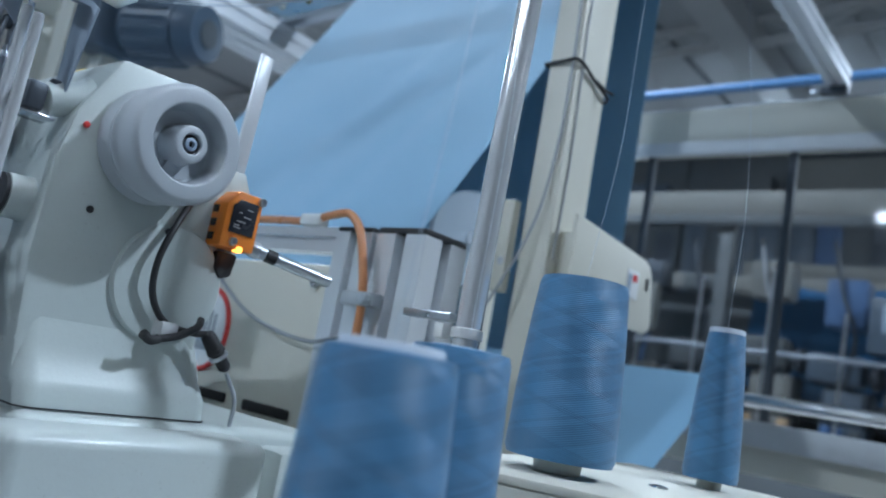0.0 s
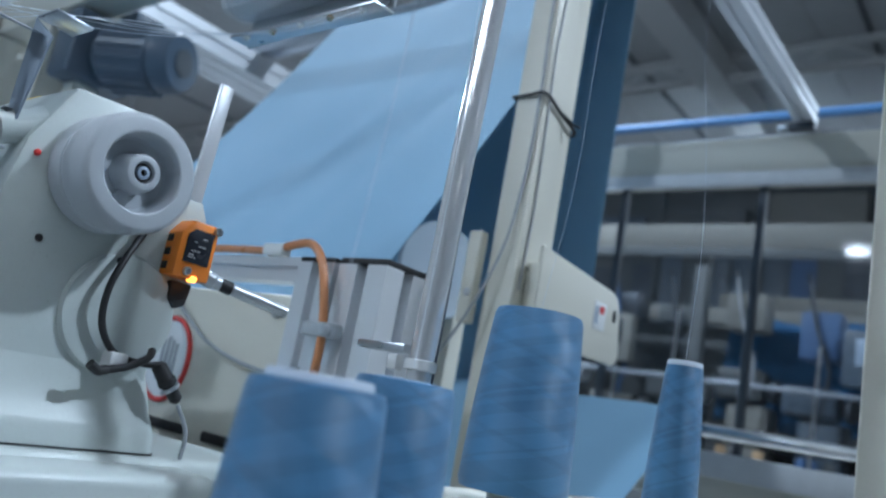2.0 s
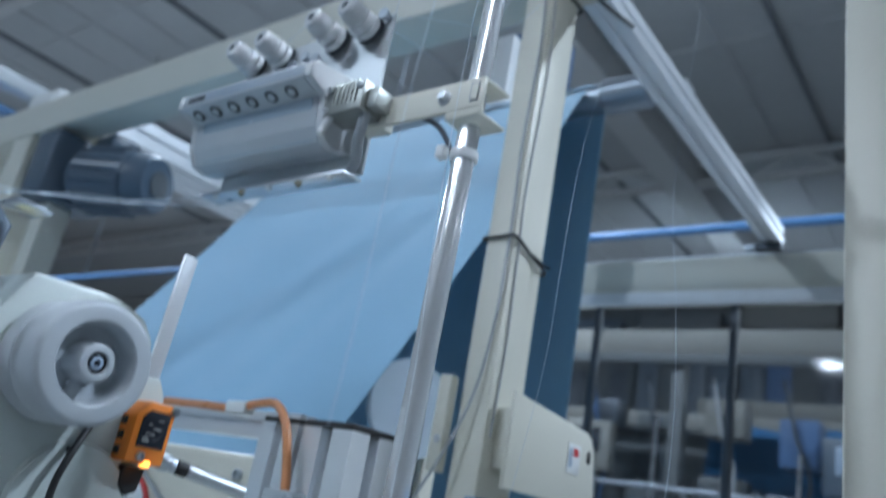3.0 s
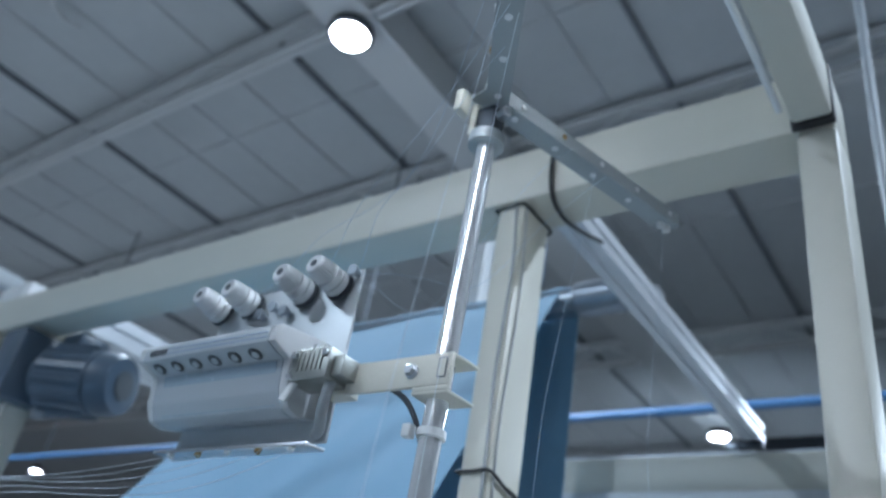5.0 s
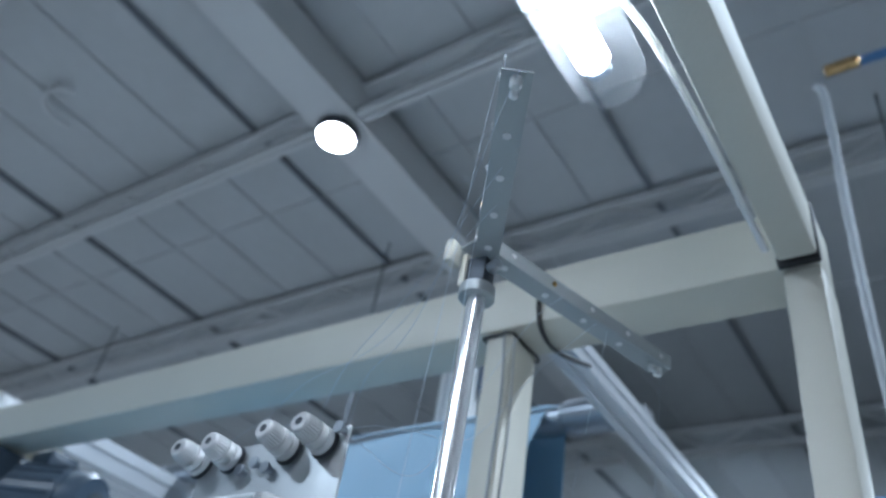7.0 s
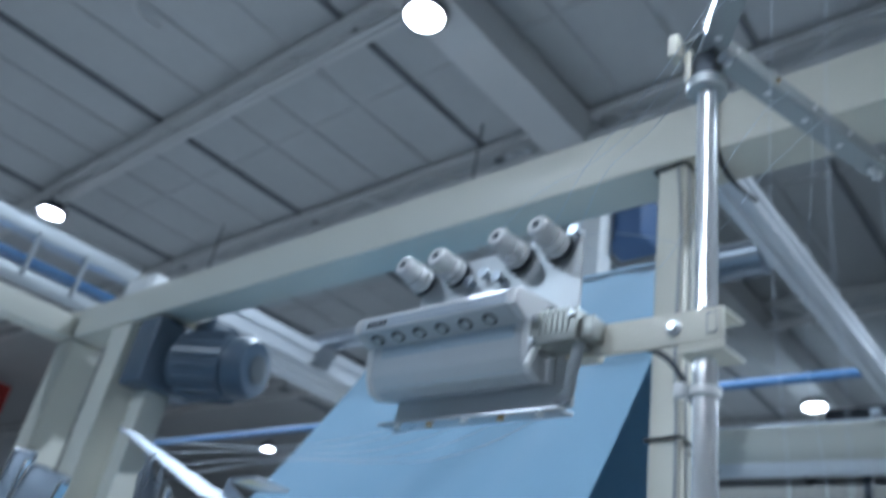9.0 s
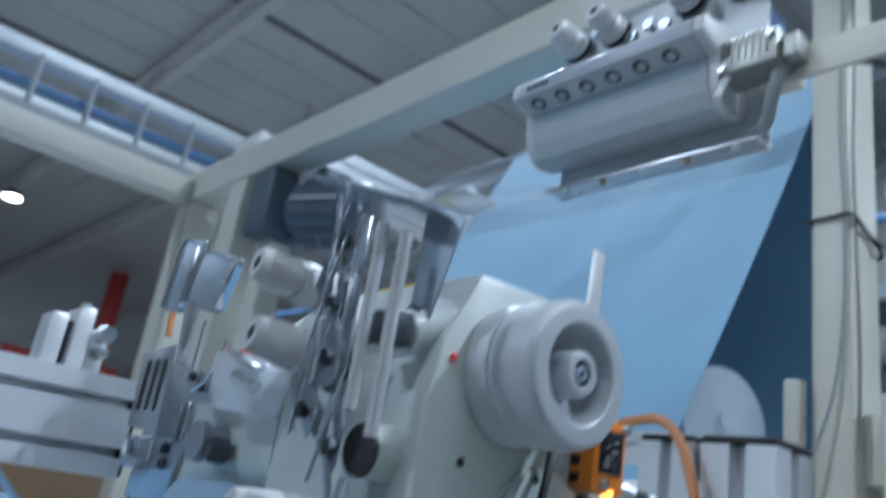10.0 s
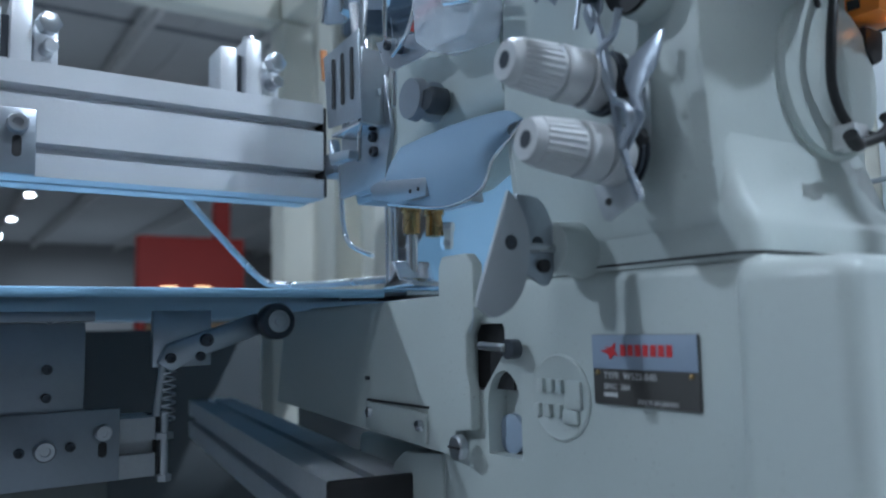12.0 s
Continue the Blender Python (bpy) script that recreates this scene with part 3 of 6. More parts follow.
def cloth():
    def sheet(u, v):           # u across from the far edge, v from the bottom up
        z = 0.985 + v * 1.02
        y = 1.25 + 0.72 * (z - 2.0)
        right = -0.615 - 0.055 * v - 0.03 * v ** 3
        left = -1.34 - 0.02 * v - 0.14 * v ** 3
        x = left + (right - left) * u
        wave = 0.004 * math.sin(5.5 * u + 3.2 * v) * (1 - 0.7 * v) + 0.0022 * math.sin(13 * u - 7 * v + 1)
        fold = 0.0035 * math.exp(-((u - 0.35 - 0.45 * v) / 0.05) ** 2) - 0.003 * math.exp(-((u - 0.62 - 0.3 * v) / 0.04) ** 2)
        return (x, y - 0.69 * (wave + fold), z + 0.5 * (wave + fold))
    root = thing("cloth_web", (-0.95, 0.6, 0.98), "light blue cotton cloth drawn up over a roller", "cloth")
    part("rising_sheet", surface(sheet, 60, 60, 0.0008), CLOTH, root, "light blue sheet rising aslant, faintly creased", 80)

    def over(u, v):            # round the roller
        a = radians(145 - 150 * v)
        x = (-1.50 + 0.82 * u) + 0.01 * v
        return (x, 1.262 + 0.031 * math.cos(a), 1.972 + 0.031 * math.sin(a) )
    part("turn", surface(over, 30, 14, 0.0008), CLOTH, root, "", 80)

    def hang(u, v):
        z = 1.965 - 1.06 * v
        x = -1.62 + 0.945 * u
        return (x, 1.293 + 0.012 * math.sin(16 * u + 1.5 * v) + 0.006 * math.sin(37 * u), z)
    part("hanging_sheet", surface(hang, 50, 20, 0.0008), CLOTH, root, "deep blue hanging sheet in the shade", 80)

    def low(u, v):
        return (-1.35 + (0.90 + 0.02 * v) * u, 0.86 + 0.35 * v, 0.86 + 0.265 * v ** 0.9 + 0.003 * math.sin(8 * u))
    part("lower_sheet", surface(low, 30, 14, 0.0008), CLOTH, root, "light blue sheet sloping below", 80)

    def bedsheet(u, v):
        edge = -0.690 - 0.012 * math.sin(3 * v) - 0.03 * max(0, v - 0.7)
        x = -2.1 + (edge + 2.1) * u
        y = -1.3 + 1.75 * v
        return (x, y, 0.9952 + 0.0035 * math.sin(5 * v + 2 * u) * (1 - u) + 0.012 * (1 - u) * math.sin(3 * v))
    flat = thing("cloth", (-1.3, -0.4, 0.994), "light blue cloth lying flat under the needle", "cloth")
    part("sheet", surface(bedsheet, 40, 50, 0.0016), CLOTH, flat, "", 80)
    part("hem", tube([(-0.697, -1.3, 0.9925), (-0.695, -0.6, 0.9925), (-0.693, 0.0, 0.992), (-0.697, 0.18, 0.992)], 0.0028), CLOTH, flat, "folded hem")
    roll = thing("cloth_roller", (-1.2, 1.262, 1.97), "grey steel roller that the cloth runs over", "roller")
    part("tube", rod((-1.93, 1.262, 1.972), (-0.545, 1.262, 1.972), 0.0295, None, 32), ZINC, roll)
    part("roller_end", rod((-0.668, 1.262, 1.972), (-0.56, 1.262, 1.972), 0.037, None, 32), ZINCD, roll)
    part("axle", rod((-0.545, 1.262, 1.972), (-0.50, 1.262, 1.955), 0.008), DARKM, roll)
    part("bracket", box(-0.512, -0.488, 1.24, 1.285, 1.94, 1.97, 0.003), STEEL, roll)


def rear_upright():
    up_ = thing("support_post", (-1.07, 1.42, 0), "white aluminium upright behind the blue cloth", "post")
    part("post", box(-1.108, -1.024, 1.40, 1.46, 0, 2.32, 0.003), WHITEP, up_)
    part("drive_box", box(-1.065, -0.945, 1.4605, 1.58, 2.235, 2.37, 0.006), FARB, up_, "dark blue drive box on the post")
    part("groove", box(-1.090, -1.084, 1.3985, 1.3999, 0.9, 2.31), GREYP, up_)
    part("foot", box(-1.16, -0.97, 1.36, 1.50, 0, 0.012, 0.003), DARKM, up_)


# ---- the sewing machine ----
def machine():
    root = thing("sewing_machine", (-0.55, 0.25, 0.90), "cream white industrial coverstitch sewing machine, threaded", "sewing machine")
    # bed
    bed = box(-0.645, -0.425, 0.188, 0.40, 0.86, 0.9950, 0.007, None, 4)
    bed = carved(bed, slab([(-0.612, 0.936), (-0.612, 0.966), (-0.608, 0.9715), (-0.583, 0.9715), (-0.581, 0.969), (-0.581, 0.957), (-0.600, 0.936)], "y", 0.17, 0.225))
    bed = carved(bed, slab([(-0.5970, 0.9030)] + arc(-0.5830, 0.9270, 0.0140, 180, 0, 14, 0.020) + [(-0.5690, 0.9030)], "y", 0.17, 0.2005))
    part("bed", bed, PAINT, root, "", 30)
    part("needle_plate", box(-0.80, -0.70, 0.20, 0.30, 0.9912, 0.9945, 0.001), STEEL, root)
    part("bed_arm", box(-0.876, -0.645, 0.2055, 0.36, 0.914, 0.988, 0.004), PAINT, root)
    cover = [(-0.861, 0.984), (-0.632, 0.988), (-0.632, 1.004), (-0.628, 1.01), (-0.604, 1.01), (-0.598, 1.004), (-0.598, 0.975), (-0.606, 0.966), (-0.606, 0.945), (-0.603, 0.938), (-0.603, 0.915), (-0.618, 0.913), (-0.618, 0.899), (-0.764, 0.906), (-0.879, 0.912)]
    fc = part("front_cover", slab(cover, "y", 0.1805, 0.1875, 0.0012), PAINT, root, "cream hinged front cover")
    part("cover_top", box(-0.861, -0.632, 0.1880, 0.205, 0.981, 0.9840, 0.0008), PAINT, fc)
    part("cover_gap", box(-0.719, -0.644, 0.1794, 0.1806, 0.9232, 0.9246), BLACK, fc, "dark joint line")
    part("cover_strip", slab([(-0.718, 0.923), (-0.645, 0.921), (-0.645, 0.903), (-0.718, 0.906)], "y", 0.1785, 0.1804, 0.0006), PAINT, fc)
    for x, z in ((-0.712, 0.9165), (-0.65, 0.9135)):
        screw((x, 0.1785, z), (0, -1, 0), 0.0032, fc)
    part("slotted_screw", spun([(0, 0.0065), (0.004, 0.0065), (0.005, 0.0055), (0.005, 0.001)], (-0.611, 0.180, 0.9055), (0, -1, 0)), STEEL, fc)
    part("slot", box(-0.6165, -0.6055, 0.1743, 0.1752, 0.9050, 0.9062), BLACK, fc)
    part("print_mark", box(-0.722, -0.716, 0.1799, 0.1804, 0.9365, 0.939, 0.0005), INKK, fc)
    part("bed_skirt", slab([(-0.6455, 0.8605), (-0.6455, 0.897), (-0.690, 0.893), (-0.705, 0.884), (-0.705, 0.8605)], "y", 0.190, 0.36, 0.002), PAINT, root)
    part("bed_foot", box(-0.86, -0.6455, 0.245, 0.36, 0.8625, 0.884, 0.006, None, 3), PAINT, root)
    part("foot_ring", spun([(0, 0.010), (0.0035, 0.0095), (0.0045, 0.0075), (0.0030, 0.006), (0.0008, 0.0055), (0.0008, 0.0003)], (-0.775, 0.268, 0.8835), (0, 0, 1), None, 28), PAINT, root)
    # looper opening; a black panel just inside draws its shade
    part("looper_shade_panel", box(-0.6123, -0.5808, 0.1930, 0.1950, 0.9365, 0.9712), BLACK, root, "black panel that gives the looper opening its shade")
    part("looper_lever", rod((-0.592, 0.180, 0.960), (-0.568, 0.178, 0.959), 0.0022), STEEL, root)
    part("lever_eye", spun([(0, 0.005), (0.006, 0.005), (0.006, 0.002)], (-0.5665, 0.184, 0.9585), (0, -1, 0)), DARKM, root)
    part("oil_window", spun([(0, 0.0105), (0.003, 0.0105), (0.004, 0.0085), (0.0035, 0.0005)], (-0.59, 0.2004, 0.913), (0, -1, 0)), LABELB, root, "round blue oil sight glass")
    # cast emblem
    em = part("emblem_ring", spun([(0, 0.0205), (0.0012, 0.0205), (0.0018, 0.0195), (0.0012, 0.0185), (0.0003, 0.0002)], (-0.539, 0.1885, 0.936), (0, -1, 0), None, 36), PAINT, root, "round cast emblem")
    for k in range(3):
        part("relief", box(-0.553 + 0.0065 * k, -0.549 + 0.0065 * k, 0.1852, 0.1882, 0.938, 0.9445, 0.0008), PAINT, em)
        part("relief", box(-0.556 + 0.0075 * k, -0.552 + 0.0075 * k, 0.1852, 0.1882, 0.9265, 0.9325, 0.0008), PAINT, em)
    part("relief", box(-0.534, -0.5235, 0.1855, 0.1882, 0.931, 0.944, 0.0008), PAINT, em)
    part("relief", box(-0.536, -0.526, 0.1856, 0.1882, 0.924, 0.9308, 0.0008), PAINT, em)
    # type plate
    npl = part("type_plate", box(-0.515, -0.457, 0.1865, 0.1879, 0.935, 0.9655, 0.0004), LABELD, root, "dark type plate with a blue-grey head")
    part("plate_head", box(-0.5148, -0.4572, 0.1860, 0.1866, 0.9505, 0.9653, 0.0002), LABELB, npl)
    bird = [(-0.5093, 0.9585), (-0.5045, 0.9568), (-0.5035, 0.9545), (-0.5012, 0.9566), (-0.4990, 0.9562), (-0.5008, 0.9585), (-0.5002, 0.9618), (-0.5032, 0.9596), (-0.5062, 0.9602), (-0.5048, 0.9588)]
    part("mark", slab(bird, "y", 0.1855, 0.1861), INKR, npl, "plain red mark")
    bars((-0.4975, 0.1860, 0.9562), (1, 0, 0), (0, 0, 1), (0, -1, 0), [(0.0042 * k, 0.0042 * k + 0.0030, 0, 0.0048) for k in range(7)], INKR, npl, "red_bar")
    up = Matrix.Rotation(radians(90), 3, "X")
    lettering("TYPE  W522-04B", (-0.5085, 0.1863, 0.9462), up, 0.0042, INKW, npl)
    lettering("SPEC  264", (-0.5085, 0.1863, 0.9417), up, 0.0036, INKW, npl)
    bars((-0.5085, 0.1865, 0.9385), (1, 0, 0), (0, 0, 1), (0, -1, 0), [(0, 0.008, 0, 0.0018)], INKW, npl, "grey_bar")
    lettering("MADE IN JAPAN", (-0.489, 0.1863, 0.9362), up, 0.0030, INKW, npl)
    for x in (-0.512, -0.4605):
        part("rivet", spun([(0, 0.0013), (0.0006, 0.0011), (0.0009, 0.0004)], (x, 0.1864, 0.9488), (0, -1, 0), None, 12), BRASS, npl)
    # column and arm
    rings = []
    for z, x0, x1, y0, y1, r in ((0.9935, -0.572, -0.4300, 0.1890, 0.306, 0.010), (1.006, -0.571, -0.4305, 0.1875, 0.306, 0.011), (1.011, -0.570, -0.4325, 0.186, 0.305, 0.012), (1.018, -0.569, -0.4365, 0.185, 0.303, 0.012), (1.03, -0.568, -0.4400, 0.183, 0.301, 0.012), (1.06, -0.568, -0.4445, 0.177, 0.292, 0.016), (1.09, -0.572, -0.446, 0.179, 0.290, 0.016), (1.15, -0.57, -0.447, 0.184, 0.288, 0.018)):
        rings.append([Vector((u, v, z)) for u, v in rrect((x0 + x1) / 2, (y0 + y1) / 2, (x1 - x0) / 2, (y1 - y0) / 2, min(r, (y1 - y0) / 2 - 0.001), 6)])
    part("column", loft(rings), PAINT, root, "cast column with flared foot", 50)
    part("foot_joint", slab(rrect(-0.501, 0.2475, 0.0716, 0.0592, 0.010, 6), "z", 0.9952, 0.9961), BLACK, root, "dark joint under the column")
    side = [(0.1858, 1.006), (0.183, 1.03), (0.1785, 1.075), (0.179, 1.13), (0.184, 1.160), (0.203, 1.1985), (0.250, 1.2005), (0.266, 1.1985), (0.279, 1.193), (0.288, 1.182), (0.293, 1.165), (0.2935, 1.02)]
    part("column_head", slab(side, "x", -0.566, -0.4420, 0.004), PAINT, root, "", 30)
    rings = []
    for x, y0, y1, z0, z1, r in ((-0.57, 0.182, 0.285, 1.079, 1.190, 0.02), (-0.60, 0.184, 0.283, 1.079, 1.181, 0.02), (-0.64, 0.187, 0.282, 1.078, 1.168, 0.02), (-0.68, 0.188, 0.282, 1.072, 1.158, 0.018), (-0.70, 0.188, 0.282, 1.066, 1.154, 0.016), (-0.745, 0.189, 0.280, 1.064, 1.150, 0.014), (-0.768, 0.194, 0.276, 1.066, 1.146, 0.014)):
        rings.append([Vector((x, u, v)) for u, v in rrect((y0 + y1) / 2, (z0 + z1) / 2, (y1 - y0) / 2, (z1 - z0) / 2, r, 6)])
    part("arm", loft(rings), PAINT, root, "", 50)
    part("front_boss", spun([(0, 0.008), (0.001, 0.0095), (0.020, 0.0102), (0.026, 0.013)], (-0.4560, 0.1705, 1.1610), (0, 0.93, 0.36)), PAINT, root)
    part("lower_boss", spun([(0, 0.008), (0.0005, 0.0125), (0.012, 0.0128), (0.02, 0.015)], (-0.4645, 0.1655, 1.105), (0, 1, 0)), PAINT, root)
    part("boss_cap", spun([(0, 0.0118), (0.002, 0.0122)], (-0.4645, 0.1635, 1.105), (0, 1, 0)), BLACK, root, "dark round cap")
    part("pedestal", spun([(0, 0.0365), (0.0145, 0.0370), (0.0162, 0.0355), (0.0168, 0.030), (0.0168, 0.002)], (-0.455, 0.263, 1.0755), (1, 0, 0), None, 48), PAINT, root, "round end cover")
    for y, z in ((0.205, 1.107), (0.2535, 1.1065)):
        part("screw_hole", spun([(0, 0.0022), (0.0006, 0.0022), (0.0008, 0.0012)], (-0.4420 if y < 0.24 else -0.4384, y, z), (1, 0, 0), None, 14), BLACK, root)
    part("warning_label", slab([(0.206, 1.1988), (0.206, 1.2002), (0.232, 1.2002), (0.232, 1.1988)], "x", -0.53, -0.50), INKY, root, "small yellow warning label")
    part("warning_label", slab([(0.238, 1.1985), (0.238, 1.2), (0.262, 1.2), (0.262, 1.1985)], "x", -0.49, -0.452), INKW, root, "white printed label")
    part("red_pin", spun([(0, 0.0019), (0.0024, 0.0019), (0.0032, 0.0010)], (-0.4425, 0.191, 1.1525), (1, -0.2, 0), None, 14), RED, root, "small red oil pin")
    # model badge on the arm
    badge = part("model_badge", box(-0.655, -0.5585, 0.1795, 0.1812, 1.1552, 1.1668, 0.0006, None, 2, Matrix.Rotation(radians(-3), 3, "Y")), CREAM, root, "slim badge with a teal end")
    part("badge_field", box(-0.603, -0.5605, 0.1788, 0.1796, 1.1575, 1.1665, 0.0003, None, 2, Matrix.Rotation(radians(-3), 3, "Y")), LABELT, badge)
    lettering("W500", (-0.5985, 0.1786, 1.1585), Matrix.Rotation(radians(-3), 3, "Y") @ up, 0.0092, INKK, badge)
    bars((-0.652, 0.1793, 1.156), (0.9986, 0, 0.052), (-0.052, 0, 0.9986), (0, -1, 0), [(0.0055 * k, 0.0055 * k + 0.004, 0, 0.006) for k in range(8)], INKR, badge, "red_bar")
    # handwheel
    cx, cy, cz = -0.398, 0.2315, 1.153
    wheel = part("handwheel", spun([(0.0, 0.010), (0.0, 0.0335), (0.0012, 0.0348), (0.0122, 0.0338), (0.0130, 0.0332), (0.0133, 0.0312), (0.0146, 0.0312), (0.0150, 0.0338), (0.0200, 0.0349), (0.0375, 0.0347), (0.0402, 0.0338), (0.0418, 0.0322), (0.0422, 0.0310), (0.0422, 0.0240), (0.0417, 0.0232), (0.0400, 0.0227), (0.0285, 0.0212), (0.0272, 0.0200), (0.0268, 0.013), (0.0268, 0.002)], (cx - 0.042, cy, cz), (1, 0, 0), None, 72), GREYP, root, "pale grey plastic handwheel with a deep hollow", 28)
    part("hub", spun([(-0.0165, 0.0130), (-0.012, 0.0113), (-0.001, 0.0108), (0.0004, 0.0100), (0.0008, 0.0092), (0.0008, 0.0066), (0.0002, 0.0060), (-0.006, 0.0058), (-0.006, 0.0002)], (cx, cy, cz), (1, 0, 0), None, 48), GREYP, wheel, "", 28)
    part("bore_ring", spun([(-0.0058, 0.0056), (-0.0016, 0.0056), (-0.0016, 0.0044), (-0.0056, 0.0042), (-0.0056, 0.0002)], (cx, cy, cz), (1, 0, 0), None, 32), BLACK, wheel, "black ring in the bore")
    part("hub_screw", spun([(-0.0056, 0.0038), (-0.0004, 0.0038), (0.0000, 0.0033), (0.0000, 0.0019), (-0.003, 0.0017), (-0.003, 0.0002)], (cx, cy, cz), (1, 0, 0), None, 28), LABELB, wheel, "blue-grey socket screw")
    part("socket", spun([(-0.0028, 0.0016), (-0.0020, 0.0016)], (cx, cy, cz), (1, 0, 0), None, 6), BLACK, wheel)
    for a in (-100,):
        c, s = math.cos(radians(a)), math.sin(radians(a))
        part("spoke", slab([(cy + 0.010 * c - 0.003 * s, cz + 0.010 * s + 0.003 * c), (cy + 0.0209 * c - 0.0050 * s, cz + 0.0209 * s + 0.0050 * c), (cy + 0.0209 * c + 0.0050 * s, cz + 0.0209 * s - 0.0050 * c), (cy + 0.010 * c + 0.003 * s, cz + 0.010 * s - 0.003 * c)], "x", cx - 0.0158, cx - 0.0125, 0.0006), GREYP, wheel)
    return root


def base_block():
    root = thing("motor_cover", (-0.37, 0.25, 0.8), "cream rounded sheet-metal drive cover beside the bed", "machine cover")
    part("cover", box(-0.4285, -0.383, 0.168, 0.323, 0.70, 0.991, 0.008, None, 4), PAINT, root)
    part("rear_step", box(-0.52, -0.4, 0.346, 0.40, 0.80, 0.985, 0.006), PAINT, root)


def tension_knob(root, tip, base_y, r=0.0118, way=(0, 1, 0)):
    """A thread tension dial: fluted cap, two collars, dark discs, post."""
    t = Vector(tip)
    w = Vector(way).normalized()
    length = (base_y - t.y) / w.y
    p = length / 0.045
    knob = part("tension_knob", spun([(0, r * 0.32), (0, r * 0.74), (0.0015 * p, r * 0.82), (0.0195 * p, r * 0.98), (0.0200 * p, r * 0.86), (0.0208 * p, r * 0.86), (0.0211 * p, r * 1.03), (0.0218 * p, r * 1.07), (0.0295 * p, r * 1.08), (0.0302 * p, r * 1.04), (0.0304 * p, r * 0.84), (0.0316 * p, r * 0.84), (0.0318 * p, r * 1.08), (0.0326 * p, r * 1.13), (0.0390 * p, r * 1.13), (0.0398 * p, r * 1.08)], t, w, None, 40), KNOB, root, "pale grey fluted tension knob", 25)
    fl = bmesh.new()
    q = w.to_track_quat("Z", "Y").to_matrix()
    for k in range(24):
        a = 2 * math.pi * k / 24
        d = q @ Vector((math.cos(a), math.sin(a), 0))
        fl = rod(t + d * r * 0.835 + w * 0.004 * p, t + d * r * 0.965 + w * 0.0185 * p, r * 0.075, fl, 6)
    tagged(part("fluting", fl, KNOB, knob), "", "", "", "stuff")
    part("bore", spun([(-0.0003, r * 0.33), (0.0002, r * 0.33)], t, w, None, 18), DARKM, knob)
    part("disc", spun([(0.0402 * p, r * 0.75), (0.0405 * p, r * 1.24), (0.0415 * p, r * 1.24), (0.042 * p, r * 0.7), (0.0425 * p, r * 1.28), (0.0435 * p, r * 1.28), (0.0445 * p, r * 0.7)], t, w, None, 32), DARKM, knob, "dark tension discs")
    return knob


def chrome_clip(root, x, z, s=1.0, flip=1):
    """A bent sheet-steel thread guide with an eyelet and springs."""
    y = 0.158
    out = [(x, z + 0.020 * s), (x + 0.006 * flip, z + 0.012 * s), (x + 0.002 * flip, z + 0.002 * s), (x + 0.008 * flip, z - 0.010 * s), (x + 0.004 * flip, z - 0.02 * s), (x - 0.003 * flip, z - 0.012 * s), (x - 0.004 * flip, z + 0.006 * s)]
    part("thread_guide", slab(out, "y", y, y + 0.0012, 0.0004), CLIPZ, root, "bent zinc thread guide")
    part("guide_wire", rod((x - 0.003 * flip, y - 0.004, z + 0.026 * s), (x + 0.003 * flip, y - 0.009, z - 0.020 * s), 0.0010, None, 8), CLIPZ, root)
    part("guide_tongue", slab([(x - 0.006 * flip, z + 0.014 * s), (x - 0.001 * flip, z + 0.018 * s), (x + 0.003 * flip, z - 0.002 * s), (x + 0.001 * flip, z - 0.006 * s)], "y", y - 0.0085, y - 0.0075, 0.0003), CLIPZ, root)
    part("guide_wing", slab([(y - 0.016, z + 0.024 * s), (y - 0.008, z + 0.012 * s), (y - 0.010, z + 0.002 * s), (y, z - 0.006 * s), (y, z + 0.008 * s)], "x", x + 0.0065 * flip, x + 0.0075 * flip, 0.0003), CLIPZ, root)
    part("nut", spun([(0, 0.0045), (0.004, 0.0045), (0.005, 0.003)], (x - 0.001, y, z - 0.004 * s), (0, -1, 0), None, 6), DARKM, root)


